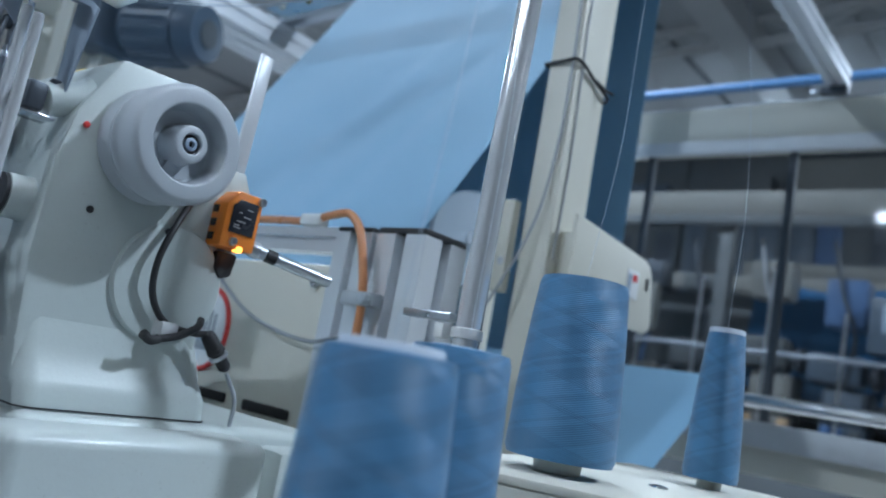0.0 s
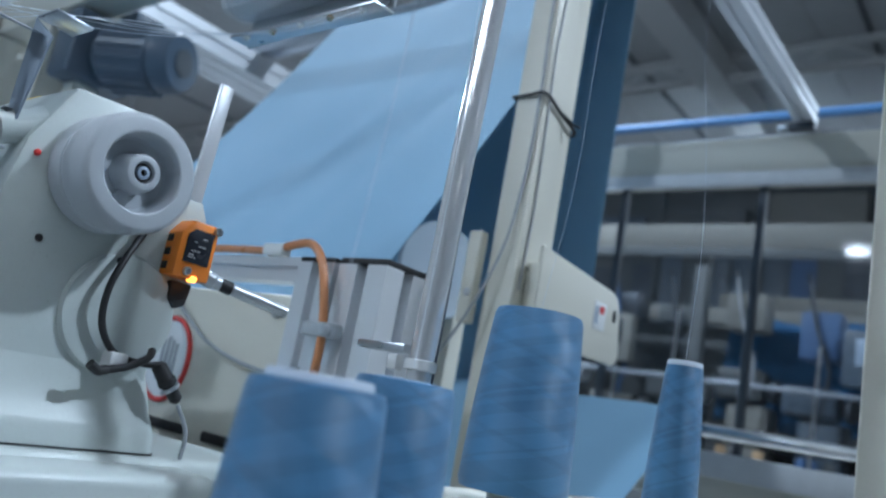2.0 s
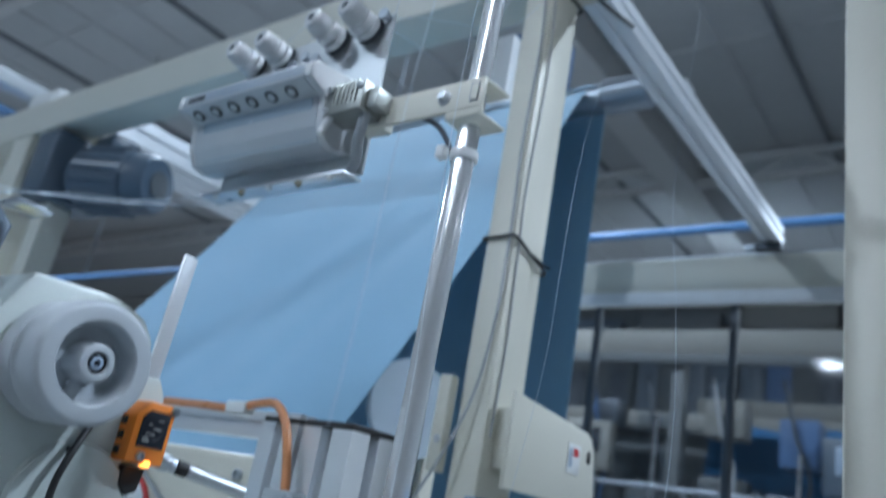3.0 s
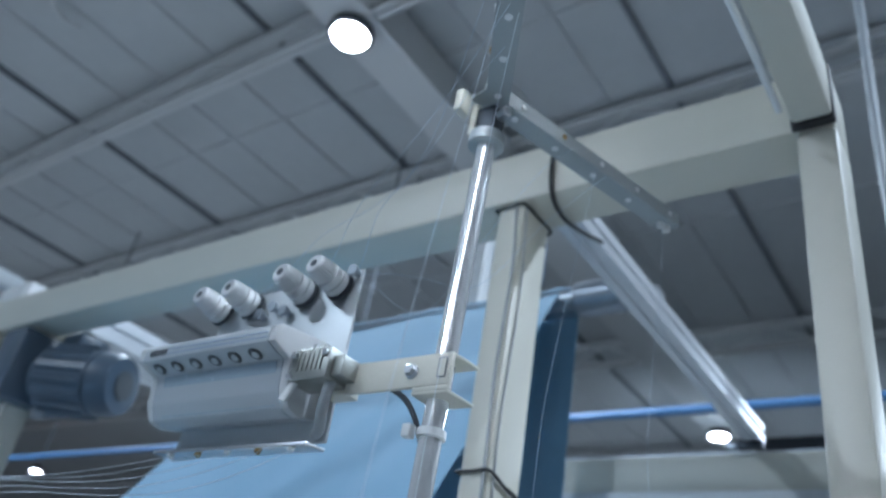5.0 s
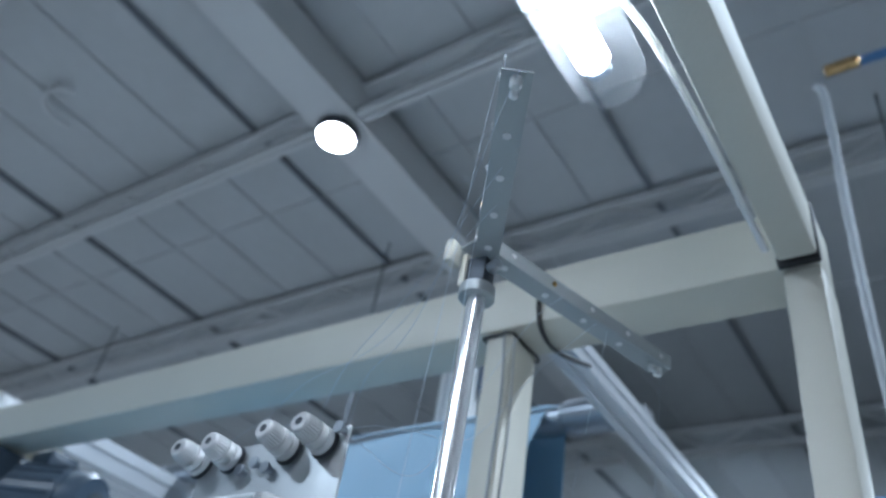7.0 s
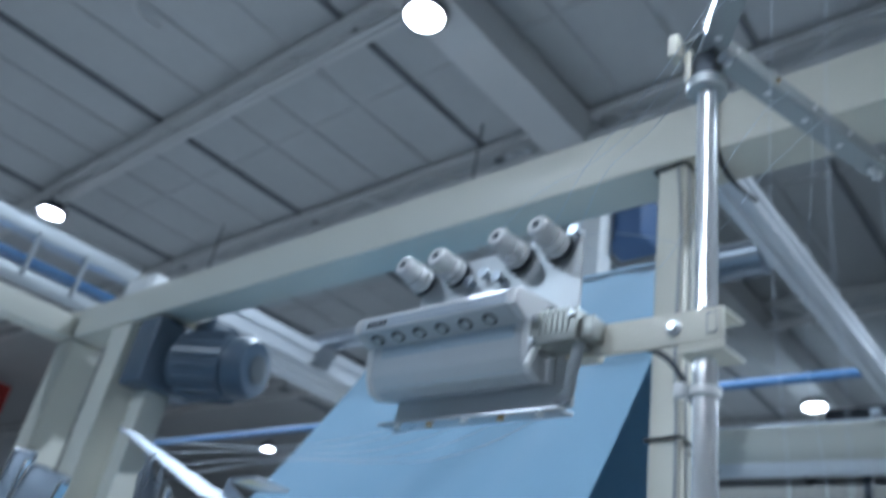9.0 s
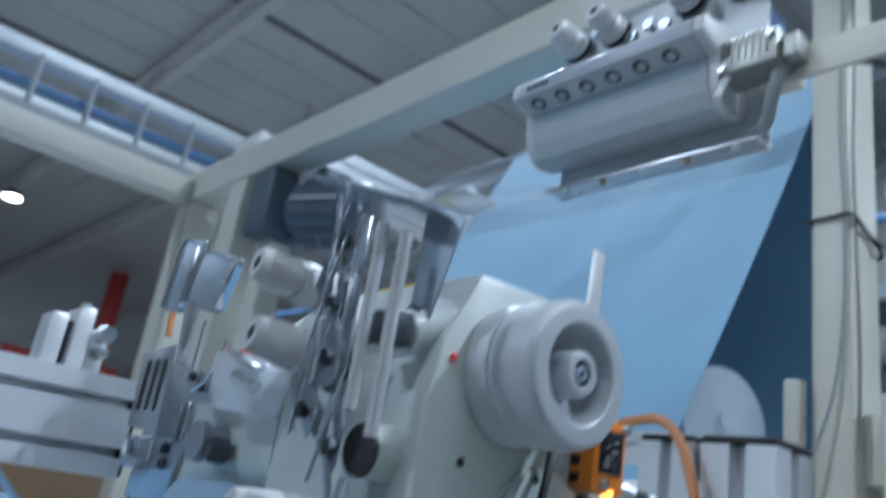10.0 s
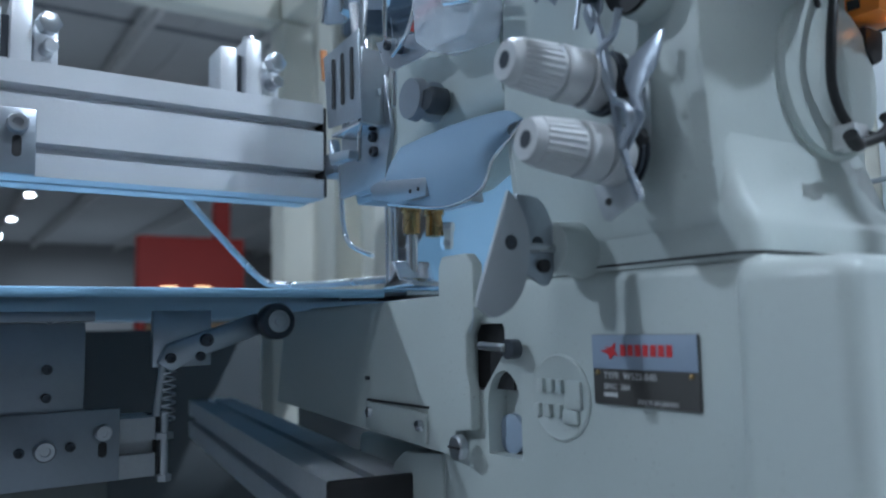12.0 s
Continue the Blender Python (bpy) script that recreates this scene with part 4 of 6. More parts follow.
def machine_front(root):
    """Thread path on the machine's front: dials, guides, rods, needle head."""
    for tip, by, fall in (((-0.528, 0.126, 1.190), 0.178, -0.12), ((-0.517, 0.126, 1.1525), 0.178, -0.12), ((-0.4865, 0.1185, 1.0725), 0.170, -0.07), ((-0.479, 0.1215, 1.040), 0.172, -0.07)):
        tension_knob(root, tip, by, 0.0107, (0.10, 1, fall))
    for x, z, s, f in ((-0.498, 1.212, 1.1, 1), (-0.497, 1.178, 1.2, -1), (-0.494, 1.150, 0.9, 1), (-0.476, 1.108, 1.0, -1), (-0.505, 1.124, 0.8, 1)):
        chrome_clip(root, x, z, s, f)
    part("guide_plate", slab([(-0.498, 1.226), (-0.489, 1.222), (-0.487, 1.142), (-0.494, 1.128), (-0.500, 1.146)], "y", 0.1635, 0.165, 0.0004), CHROME, root)
    # sheet-metal guides beside the two lower dials
    part("leaf_guide", slab([(-0.443, 1.078), (-0.447, 1.078), (-0.46, 1.072), (-0.464, 1.065), (-0.462, 1.059), (-0.459, 1.05), (-0.465, 1.043), (-0.472, 1.033), (-0.468, 1.031), (-0.46, 1.04), (-0.454, 1.048), (-0.456, 1.056), (-0.454, 1.06), (-0.448, 1.065)], "y", 0.1590, 0.1602, 0.0004), CLIPZ, root, "leaf-shaped zinc thread guide")
    part("dial_plate", slab([(-0.479, 1.082), (-0.462, 1.075), (-0.46, 1.063), (-0.461, 1.041), (-0.476, 1.041), (-0.485, 1.063)], "y", 0.1690, 0.1702, 0.0005), PLATE, root, "zinc plate behind the lower dials")
    for x, z in [(-0.468, 1.065), (-0.465, 1.042)]:
        part("dial_nut", spun([(0, 0.0048), (0.004, 0.0048), (0.0052, 0.0032)], (x, 0.1688, z), (0, -1, 0), None, 6), BLACK, root)
    part("plate_tab", slab([(-0.488, 1.027), (-0.464, 1.026), (-0.461, 1.019), (-0.48, 1.011), (-0.483, 1.013)], "y", 0.1640, 0.1654, 0.0005), PLATE, root, "zinc tab with a hole")
    x, z = [(-0.479, 1.019)][0]
    part("tab_hole", spun([(0, 0.0016), (0.0005, 0.0016)], (x, 0.1639, z), (0, -1, 0), None, 14), BLACK, root)
    for run in ([(-0.479, 0.157, 1.102), (-0.473, 0.157, 1.086), (-0.469, 0.157, 1.068), (-0.466, 0.157, 1.048), (-0.462, 0.157, 1.032), (-0.456, 0.157, 1.016)], [(-0.462, 0.156, 1.092), (-0.465, 0.156, 1.083), (-0.473, 0.156, 1.078), (-0.47, 0.156, 1.066), (-0.466, 0.156, 1.056)], [(-0.465, 0.155, 1.056), (-0.459, 0.155, 1.052), (-0.457, 0.155, 1.046), (-0.463, 0.155, 1.037)]):
        part("guide_strip", tube(run, 0.0017, None, 6), CLIPZ, root)
    # two polished rods and the thread bracket
    for x, y, z0, z1 in ((-0.461, 0.152, 1.120, 1.209), (-0.442, 0.152, 1.109, 1.201)):
        part("guide_rod", rod((x, y, z0), (x, y, z1), 0.0031), POLE, root)
    part("rod_clamp", box(-0.468, -0.4465, 0.158, 0.169, 1.152, 1.168, 0.002), DARKM, root)
    br = part("thread_bracket", slab([(-0.461, 1.232), (-0.432, 1.215), (-0.448, 1.163), (-0.452, 1.1605), (-0.458, 1.161), (-0.462, 1.166), (-0.4615, 1.20)], "y", 0.1765, 0.1780, 0.0005), SHIELD, root, "bent zinc thread bracket")
    part("bracket_lip", slab([(0.1762, 1.2325), (0.1762, 1.2310), (0.198, 1.2300), (0.198, 1.2315)], "x", -0.459, -0.434, 0.0004), CLIPZ, br)
    for k in range(5):
        part("bracket_arm", slab([(-0.4395 - 0.0215 * k, 1.2165 + 0.008 * k), (-0.4440 - 0.0215 * (k + 1), 1.2165 + 0.008 * (k + 1)), (-0.4440 - 0.0215 * (k + 1), 1.2182 + 0.008 * (k + 1)), (-0.4440 - 0.0215 * k, 1.2182 + 0.008 * k)], "y", 0.150 + 0.0006 * k, 0.1763 - 0.003 * k, 0.0002), SHIELD, br)
    part("bracket_screw", spun([(0, 0.005), (0.004, 0.005), (0.005, 0.003)], (-0.4550, 0.1760, 1.1690), (0, -1, 0), None, 18), DARKM, br)
    part("bracket_foot", slab([(0.158, 1.150), (0.1775, 1.150), (0.1775, 1.1515), (0.158, 1.1515)], "x", -0.470, -0.450, 0.0003), CHROME, br)
    # needle head
    vent = part("slotted_cover", slab([(-0.748, 1.110), (-0.697, 1.106), (-0.701, 1.167), (-0.755, 1.163)], "y", 0.1665, 0.168, 0.0005), ZINC, root, "zinc cover with three slots")
    for k in range(3):
        x = -0.742 + 0.014 * k
        part("slot", slab(rrect(x + 0.004, 1.139, 0.0022, 0.018, 0.002, 3), "y", 0.1658, 0.1664), BLACK, vent)
    part("cover_flange", slab([(0.1665, 1.1045), (0.195, 1.103), (0.195, 1.102), (0.1665, 1.1025)], "x", -0.742, -0.70, 0.0002), CHROME, vent)
    part("side_cheek", slab([(0.168, 1.104), (0.20, 1.104), (0.20, 1.152), (0.168, 1.154)], "x", -0.7005, -0.699, 0.0003), ZINC, vent)
    face = part("face_plate", slab([(-0.766, 1.064), (-0.700, 1.064), (-0.690, 1.10), (-0.700, 1.142), (-0.760, 1.142)], "y", 0.184, 0.1875, 0.0008), ZINC, root)
    for x, z in ((-0.708, 1.128), (-0.703, 1.127), (-0.712, 1.098), (-0.711, 1.088)):
        screw((x, 0.184, z), (0, -1, 0), 0.0036, face, DARKM)
    part("take_up_lever", slab([(-0.7155, 1.165), (-0.712, 1.165), (-0.708, 1.135), (-0.703, 1.128), (-0.695, 1.126), (-0.695, 1.122), (-0.715, 1.122)], "y", 0.178, 0.1795, 0.0003), CHROME, root)
    lug = part("take_up_bracket", slab([(-0.683, 1.152), (-0.635, 1.142), (-0.619, 1.127), (-0.634, 1.126), (-0.659, 1.127), (-0.673, 1.135)], "y", 0.1695, 0.1708, 0.0004), CLIPZ, root, "bent zinc take-up bracket")
    for x, z in [(-0.665, 1.144), (-0.65, 1.137)]:
        screw((x, 0.1694, z), (0, -1, 0), 0.0030, lug, DARKM)
    part("thread_pin", rod((-0.669, 0.169, 1.182), (-0.67, 0.169, 1.148), 0.0013), CHROME, lug)
    part("thread_pin", rod((-0.658, 0.169, 1.126), (-0.659, 0.169, 1.104), 0.0013), CHROME, lug)
    part("lever_bar", rod((-0.7165, 0.176, 1.122), (-0.7195, 0.176, 1.082), 0.0016), CHROME, root)
    clear = part("needle_guard", slab([(-0.624, 1.158), (-0.622, 1.131), (-0.608, 1.121), (-0.572, 1.118), (-0.565, 1.122), (-0.5635, 1.136), (-0.566, 1.148), (-0.600, 1.157)], "y", 0.160, 0.181, 0.003), CLEAR, root, "clear plastic thread take-up cover")
    part("guard_clip", box(-0.594, -0.556, 0.152, 0.1595, 1.1475, 1.1495, 0.0006, None, 2, Matrix.Rotation(radians(18), 3, "Y")), CHROME, clear)
    part("guard_roller", rod((-0.582, 0.1565, 1.140), (-0.557, 0.1565, 1.133), 0.0038), CHROME, clear)
    part("guard_spring", tube([(-0.628, 0.168, 1.166), (-0.632, 0.166, 1.150), (-0.640, 0.165, 1.139), (-0.655, 0.166, 1.134)], 0.0014), CHROME, clear)
    part("red_tip", rod((-0.634, 0.170, 1.150), (-0.637, 0.168, 1.144), 0.0026), RED, clear)
    part("tension_drum", spun([(0, 0.012), (0.006, 0.013), (0.008, 0.009), (0.014, 0.012), (0.020, 0.012)], (-0.640, 0.168, 1.104), (0, 1, 0)), ZINCD, root)
    part("tension_drum", spun([(0, 0.006), (0.003, 0.008), (0.012, 0.008)], (-0.625, 0.170, 1.100), (0, 1, 0), None, 18), DARKM, root)
    # two upright chrome thread shields over the head
    for c, w, h, lean in (((-0.790, 0.195, 1.237), 0.021, 0.062, 4), ((-0.757, 0.205, 1.231), 0.038, 0.046, 10)):
        tilt = Matrix.Translation(c) @ Matrix.Rotation(radians(34), 4, "Z") @ Matrix.Rotation(radians(lean), 4, "Y")
        bm = slab(rrect(0, 0, w / 2, h / 2, 0.004, 4), "y", -0.0008, 0.0008, 0.0003)
        bmesh.ops.transform(bm, matrix=tilt, verts=bm.verts)
        sh = part("thread_shield", bm, SHIELD, root, "upright steel thread shield")
        part("shield_frame", tube([tilt @ Vector((u * w / 2, -0.0012, v * h / 2)) for u, v in ((-1, -0.95), (-1, 0), (-1, 0.85), (-0.8, 1), (0, 1.02), (0.8, 1), (1, 0.85), (1, 0), (1, -0.95))], 0.0015), CHROME, sh)
        bm = box(w / 2 + 0.001, w / 2 + 0.0022, -0.014, 0.0, -h * 0.45, h * 0.38, 0.0004)
        bmesh.ops.transform(bm, matrix=tilt, verts=bm.verts)
        part("shield_fold", bm, CHROME, sh)
    part("orange_sleeve", rod((-0.9363, 0.2505, 1.2401), (-0.9363, 0.2525, 1.2101), 0.0035), ORTUBE, root, "short orange tube sleeve")
    part("shield_post", rod((-0.752, 0.196, 1.145), (-0.758, 0.193, 1.21), 0.004), STEEL, root)
    part("shield_post", slab([(-0.748, 1.146), (-0.738, 1.142), (-0.728, 1.20), (-0.736, 1.205)], "y", 0.187, 0.189, 0.0004), STEEL, root)
    part("oil_cap", spun([(0, 0.007), (0.005, 0.007), (0.008, 0.005)], (-0.705, 0.225, 1.150), (0, 0, 1), None, 20), WHITEP, root)
    # lower head
    part("presser_bar_guide", box(-0.748, -0.715, 0.188, 0.205, 1.062, 1.078, 0.002), ZINC, root)
    part("head_hook", slab([(-0.746, 1.101), (-0.742, 1.083), (-0.715, 1.082), (-0.713, 1.088), (-0.738, 1.091), (-0.741, 1.101)], "y", 0.165, 0.172, 0.001), ZINC, root)
    part("head_block", slab([(-0.765, 1.085), (-0.712, 1.085), (-0.705, 1.0585), (-0.755, 1.0585)], "y", 0.192, 0.27, 0.002), ZINC, root)
    part("black_pad", box(-0.779, -0.768, 0.20, 0.24, 1.075, 1.105, 0.002), BLACK, root)
    # curved guard sheet
    prof = smooth_path([(-0.666, 0.178, 1.081), (-0.622, 0.178, 1.082), (-0.586, 0.178, 1.081), (-0.56, 0.178, 1.078), (-0.548, 0.178, 1.071)], 6)
    low = smooth_path([(-0.682, 0.178, 1.048), (-0.618, 0.178, 1.037), (-0.583, 0.178, 1.042), (-0.574, 0.178, 1.055), (-0.558, 0.178, 1.064)], 6)
    part("finger_guard", surface(lambda u, v: prof[round(u * 24)].lerp(low[round(u * 24)], v) + Vector((0, -0.006 * math.sin(math.pi * v), 0)), 24, 10, 0.0008), GUARD, root, "curved frosted finger guard, bluish", 80)
    part("guard_rim", tube([low[i] + Vector((0, -0.001, 0)) for i in range(0, 25, 3)] + [prof[24]], 0.0011), CHROME, root)
    block = part("guide_foot", slab([(-0.697, 1.061), (-0.671, 1.064), (-0.628, 1.058), (-0.63, 1.045), (-0.663, 1.045), (-0.693, 1.052)], "y", 0.1715, 0.1790, 0.001), ZINC, root)
    for x, z in [(-0.646, 1.05), (-0.637, 1.05)]:
        part("pin_hole", spun([(0, 0.0012), (0.0005, 0.0012)], (x, 0.1714, z), (0, -1, 0), None, 12), BLACK, block)
    # needle bars and presser foot
    for x, y in ((-0.742, 0.230), (-0.749, 0.254)):
        part("needle_clamp", spun([(0, 0.0045), (0.0005, 0.0065), (0.016, 0.0065), (0.0165, 0.0078), (0.021, 0.0078)], (x, y, 1.0375), (0, 0, 1), None, 24), BRASS, root, "brass needle clamp")
    part("presser_bar", rod((-0.742, 0.230, 1.005), (-0.742, 0.230, 1.038), 0.0045), CHROME, root)
    part("thread_nipper", spun([(0, 0.004), (0.004, 0.005), (0.012, 0.005), (0.014, 0.0062), (0.02, 0.0062)], (-0.744, 0.262, 1.028), (0, 0, 1), None, 6), CHROME, root)
    for dx in (-0.016, -0.022, -0.012):
        part("needle", rod((-0.735 + dx, 0.222 + dx * 0.2, 1.002), (-0.735 + dx, 0.222 + dx * 0.2, 1.060), 0.0013), CHROME, root)
    part("presser_foot", slab([(-0.762, 0.9985), (-0.715, 0.9985), (-0.718, 1.002), (-0.735, 1.005), (-0.742, 1.018), (-0.748, 1.018), (-0.750, 1.005)], "y", 0.215, 0.245, 0.001), CHROME, root, "polished presser foot")
    part("wire_guard", tube([(-0.790, 0.196, 1.100), (-0.792, 0.198, 1.07), (-0.790, 0.199, 1.046), (-0.783, 0.200, 1.034), (-0.766, 0.200, 1.027), (-0.747, 0.200, 1.0215)], 0.0017), CHROME, root)
    # looper take-up cam: two half discs on a shaft
    front = [(0.1395, 1.0275), (0.131, 1.005), (0.122, 0.981), (0.1235, 0.977), (0.130, 0.9735), (0.139, 0.977), (0.146, 0.985), (0.1495, 0.996), (0.1505, 1.005), (0.149, 1.014), (0.145, 1.0225)]
    rear = [(0.149, 1.0275), (0.161, 1.0265), (0.167, 1.020), (0.1705, 1.011), (0.1715, 1.002), (0.166, 0.988), (0.158, 0.990), (0.150, 0.998)]
    for x, half, mtl, nm, hy, hz in ((-0.515, front, GREYP, "pale half-disc of the looper cam", 0.140, 1.005), (-0.5215, rear, ZINC, "grey half-disc of the looper cam", 0.160, 1.006)):
        cam_ = part("take_up_cam", slab([(p.x, p.y) for p in smooth_path([(u, v, 0) for u, v in half + half[:1]], 4)[:-1]], "x", x, x + 0.0022, 0.0005), mtl, root, nm)
        part("cam_hole", spun([(0, 0.0032), (0.0004, 0.0032)], (x + 0.002, hy, hz), (1, 0, 0), None, 18), DARKM, cam_)
    part("cam_shaft", rod((-0.5195, 0.150, 1.004), (-0.5195, 0.176, 1.004), 0.0022), STEEL, root)
    part("cam_boss", spun([(0, 0.0085), (0.001, 0.0115), (0.016, 0.0125), (0.022, 0.015)], (-0.5225, 0.1690, 1.005), (0, 1, 0)), PAINT, root)
    part("cam_bolt", spun([(0, 0.003), (0.003, 0.003)], (-0.5195, 0.162, 0.996), (1, 0, 0), None, 12), BLACK, root)


def sensor_group():
    root = thing("photo_sensor", (-0.435, 0.297, 1.10), "orange plastic photo sensor with a lit orange LED", "sensor")
    body = part("housing", slab([(0.2825, 1.106), (0.2825, 1.134), (0.290, 1.1435), (0.309, 1.1435), (0.309, 1.106)], "x", -0.447, -0.4265, 0.0012), ORANGE, root)
    part("display", slab([(0.2865, 1.116), (0.2865, 1.1335), (0.291, 1.138), (0.3055, 1.138), (0.3055, 1.116)], "x", -0.4263, -0.4255, 0.0003), SCREEN, body, "black printed face")
    bars((-0.4255, 0.2885, 1.119), (0, 1, 0), (0, 0, 1), (1, 0, 0), [(0.0008, 0.0060, 0.0005, 0.0011), (0.0008, 0.0048, 0.0021, 0.0027), (0.0022, 0.0090, 0.0048, 0.0053), (0.0070, 0.0125, 0.0082, 0.0088), (0.0030, 0.0052, 0.0105, 0.0110), (0.0090, 0.0130, 0.0135, 0.0140)], INKW, body, "white_bar")
    part("led", box(-0.431, -0.4258, 0.2955, 0.3005, 1.1045, 1.1085, 0.001), LEDORANGE, body, "glowing orange LED")
    for z in (1.112, 1.121, 1.130):
        part("slot", box(-0.441, -0.435, 0.2818, 0.2826, z - 0.0025, z + 0.0025, 0.0004), BLACK, body)
    for y, z in ((0.2915, 1.1105), (0.3075, 1.1405)):
        screw((-0.4268, y, z), (1, 0, 0), 0.0028, body)
    part("connector", spun([(0, 0.0048), (0.002, 0.0055), (0.007, 0.0055), (0.008, 0.0045), (0.012, 0.0045)], (-0.4325, 0.309, 1.1105), (0.35, 1, -0.18), None, 24), STEEL, root)
    part("collar", spun([(0, 0.0046), (0.007, 0.0046)], (-0.4283, 0.3210, 1.1083), (0.35, 1, -0.18), None, 24), BLACK, root)
    part("stem", rod((-0.4258, 0.3275, 1.107), (-0.4115, 0.366, 1.1002), 0.0042), STEEL, root)
    part("bracket", slab([(0.283, 1.145), (0.293, 1.159), (0.305, 1.160), (0.311, 1.149), (0.311, 1.104), (0.285, 1.104)], "x", -0.4505, -0.4475, 0.0006), PAINT, root)
    part("foot", slab([(0.290, 1.104), (0.306, 1.104), (0.304, 1.089), (0.296, 1.086), (0.290, 1.092)], "x", -0.449, -0.437, 0.002), BLACK, root)
    part("mirror_bar", box(-0.4535, -0.4505, 0.2965, 0.3075, 1.155, 1.246, 0.0012, None, 2, Matrix.Rotation(radians(-2), 3, "X")), ALU, root, "upright polished flat bar")
    cab = thing("sensor_cable", (-0.44, 0.27, 1.04), "black sensor cable curving down to a round plug", "cable")
    part("cable", tube([(-0.4415, 0.268, 1.133), (-0.430, 0.252, 1.108), (-0.429, 0.246, 1.086), (-0.432, 0.250, 1.066), (-0.433, 0.263, 1.052), (-0.431, 0.281, 1.049), (-0.429, 0.291, 1.050)], 0.0021), BLACK, cab)
    part("plug", spun([(0, 0.0035), (0.002, 0.0048), (0.011, 0.0052), (0.0115, 0.0058), (0.0145, 0.0058), (0.015, 0.0045), (0.026, 0.004), (0.028, 0.002)], (-0.429, 0.290, 1.0505), (0.12, 0.65, -0.75), None, 20), BLACK, cab, "black round cable plug")
    part("plug_ring", spun([(0, 0.0062), (0.0022, 0.0062)], (-0.4272, 0.3005, 1.0382), (0.12, 0.65, -0.75), None, 20), STEEL, cab)
    part("tie_block", box(-0.444, -0.428, 0.258, 0.270, 1.042, 1.053, 0.002), WHITEP, cab)
    part("tie", tube([(-0.426, 0.256, 1.042), (-0.424, 0.268, 1.046), (-0.425, 0.280, 1.053), (-0.429, 0.284, 1.058)], 0.0024), BLACK, cab, "black cable tie")
    part("tie_tail", tube([(-0.426, 0.256, 1.042), (-0.424, 0.25, 1.041), (-0.423, 0.244, 1.044)], 0.003), BLACK, cab)
    part("lead", tube([(-0.426, 0.309, 1.028), (-0.424, 0.318, 1.012), (-0.426, 0.320, 0.995)], 0.0014), GREYC, cab)
    glove = thing("warning_sticker", (-0.698, 0.4685, 1.056), "round red-rimmed hand warning sticker on the housing", "sticker")
    part("disc", slab(arc(-0.698, 1.056, 0.038, 0, 350, 35, 0.041), "y", 0.4684, 0.4695), WHITEP, glove)
    part("ring", tube([(-0.698 + 0.038 * math.cos(radians(a)), 0.4684, 1.056 + 0.041 * math.sin(radians(a))) for a in range(0, 361, 15)], 0.0026), RED, glove)
    bm = bmesh.new()
    for k in range(4):
        bm = box(-0.708 + 0.0075 * k, -0.7025 + 0.0075 * k, 0.4676, 0.4683, 1.050, 1.078 - 0.003 * abs(k - 1), 0.0003, bm)
    part("symbol", box(-0.708, -0.680, 0.4676, 0.4683, 1.034, 1.0515, 0.0003, bm), GREYC, glove, "dark grey hand symbol")
    lead = thing("grey_cable", (-0.65, 0.46, 1.08), "thin grey cable slung across the cream housing", "cable")
    part("cable", tube([(-0.720, 0.462, 1.138), (-0.692, 0.462, 1.114), (-0.657, 0.462, 1.093), (-0.633, 0.461, 1.081), (-0.603, 0.460, 1.071), (-0.562, 0.459, 1.063), (-0.52, 0.455, 1.060), (-0.470, 0.440, 1.066)], 0.0019), GREYC, lead)


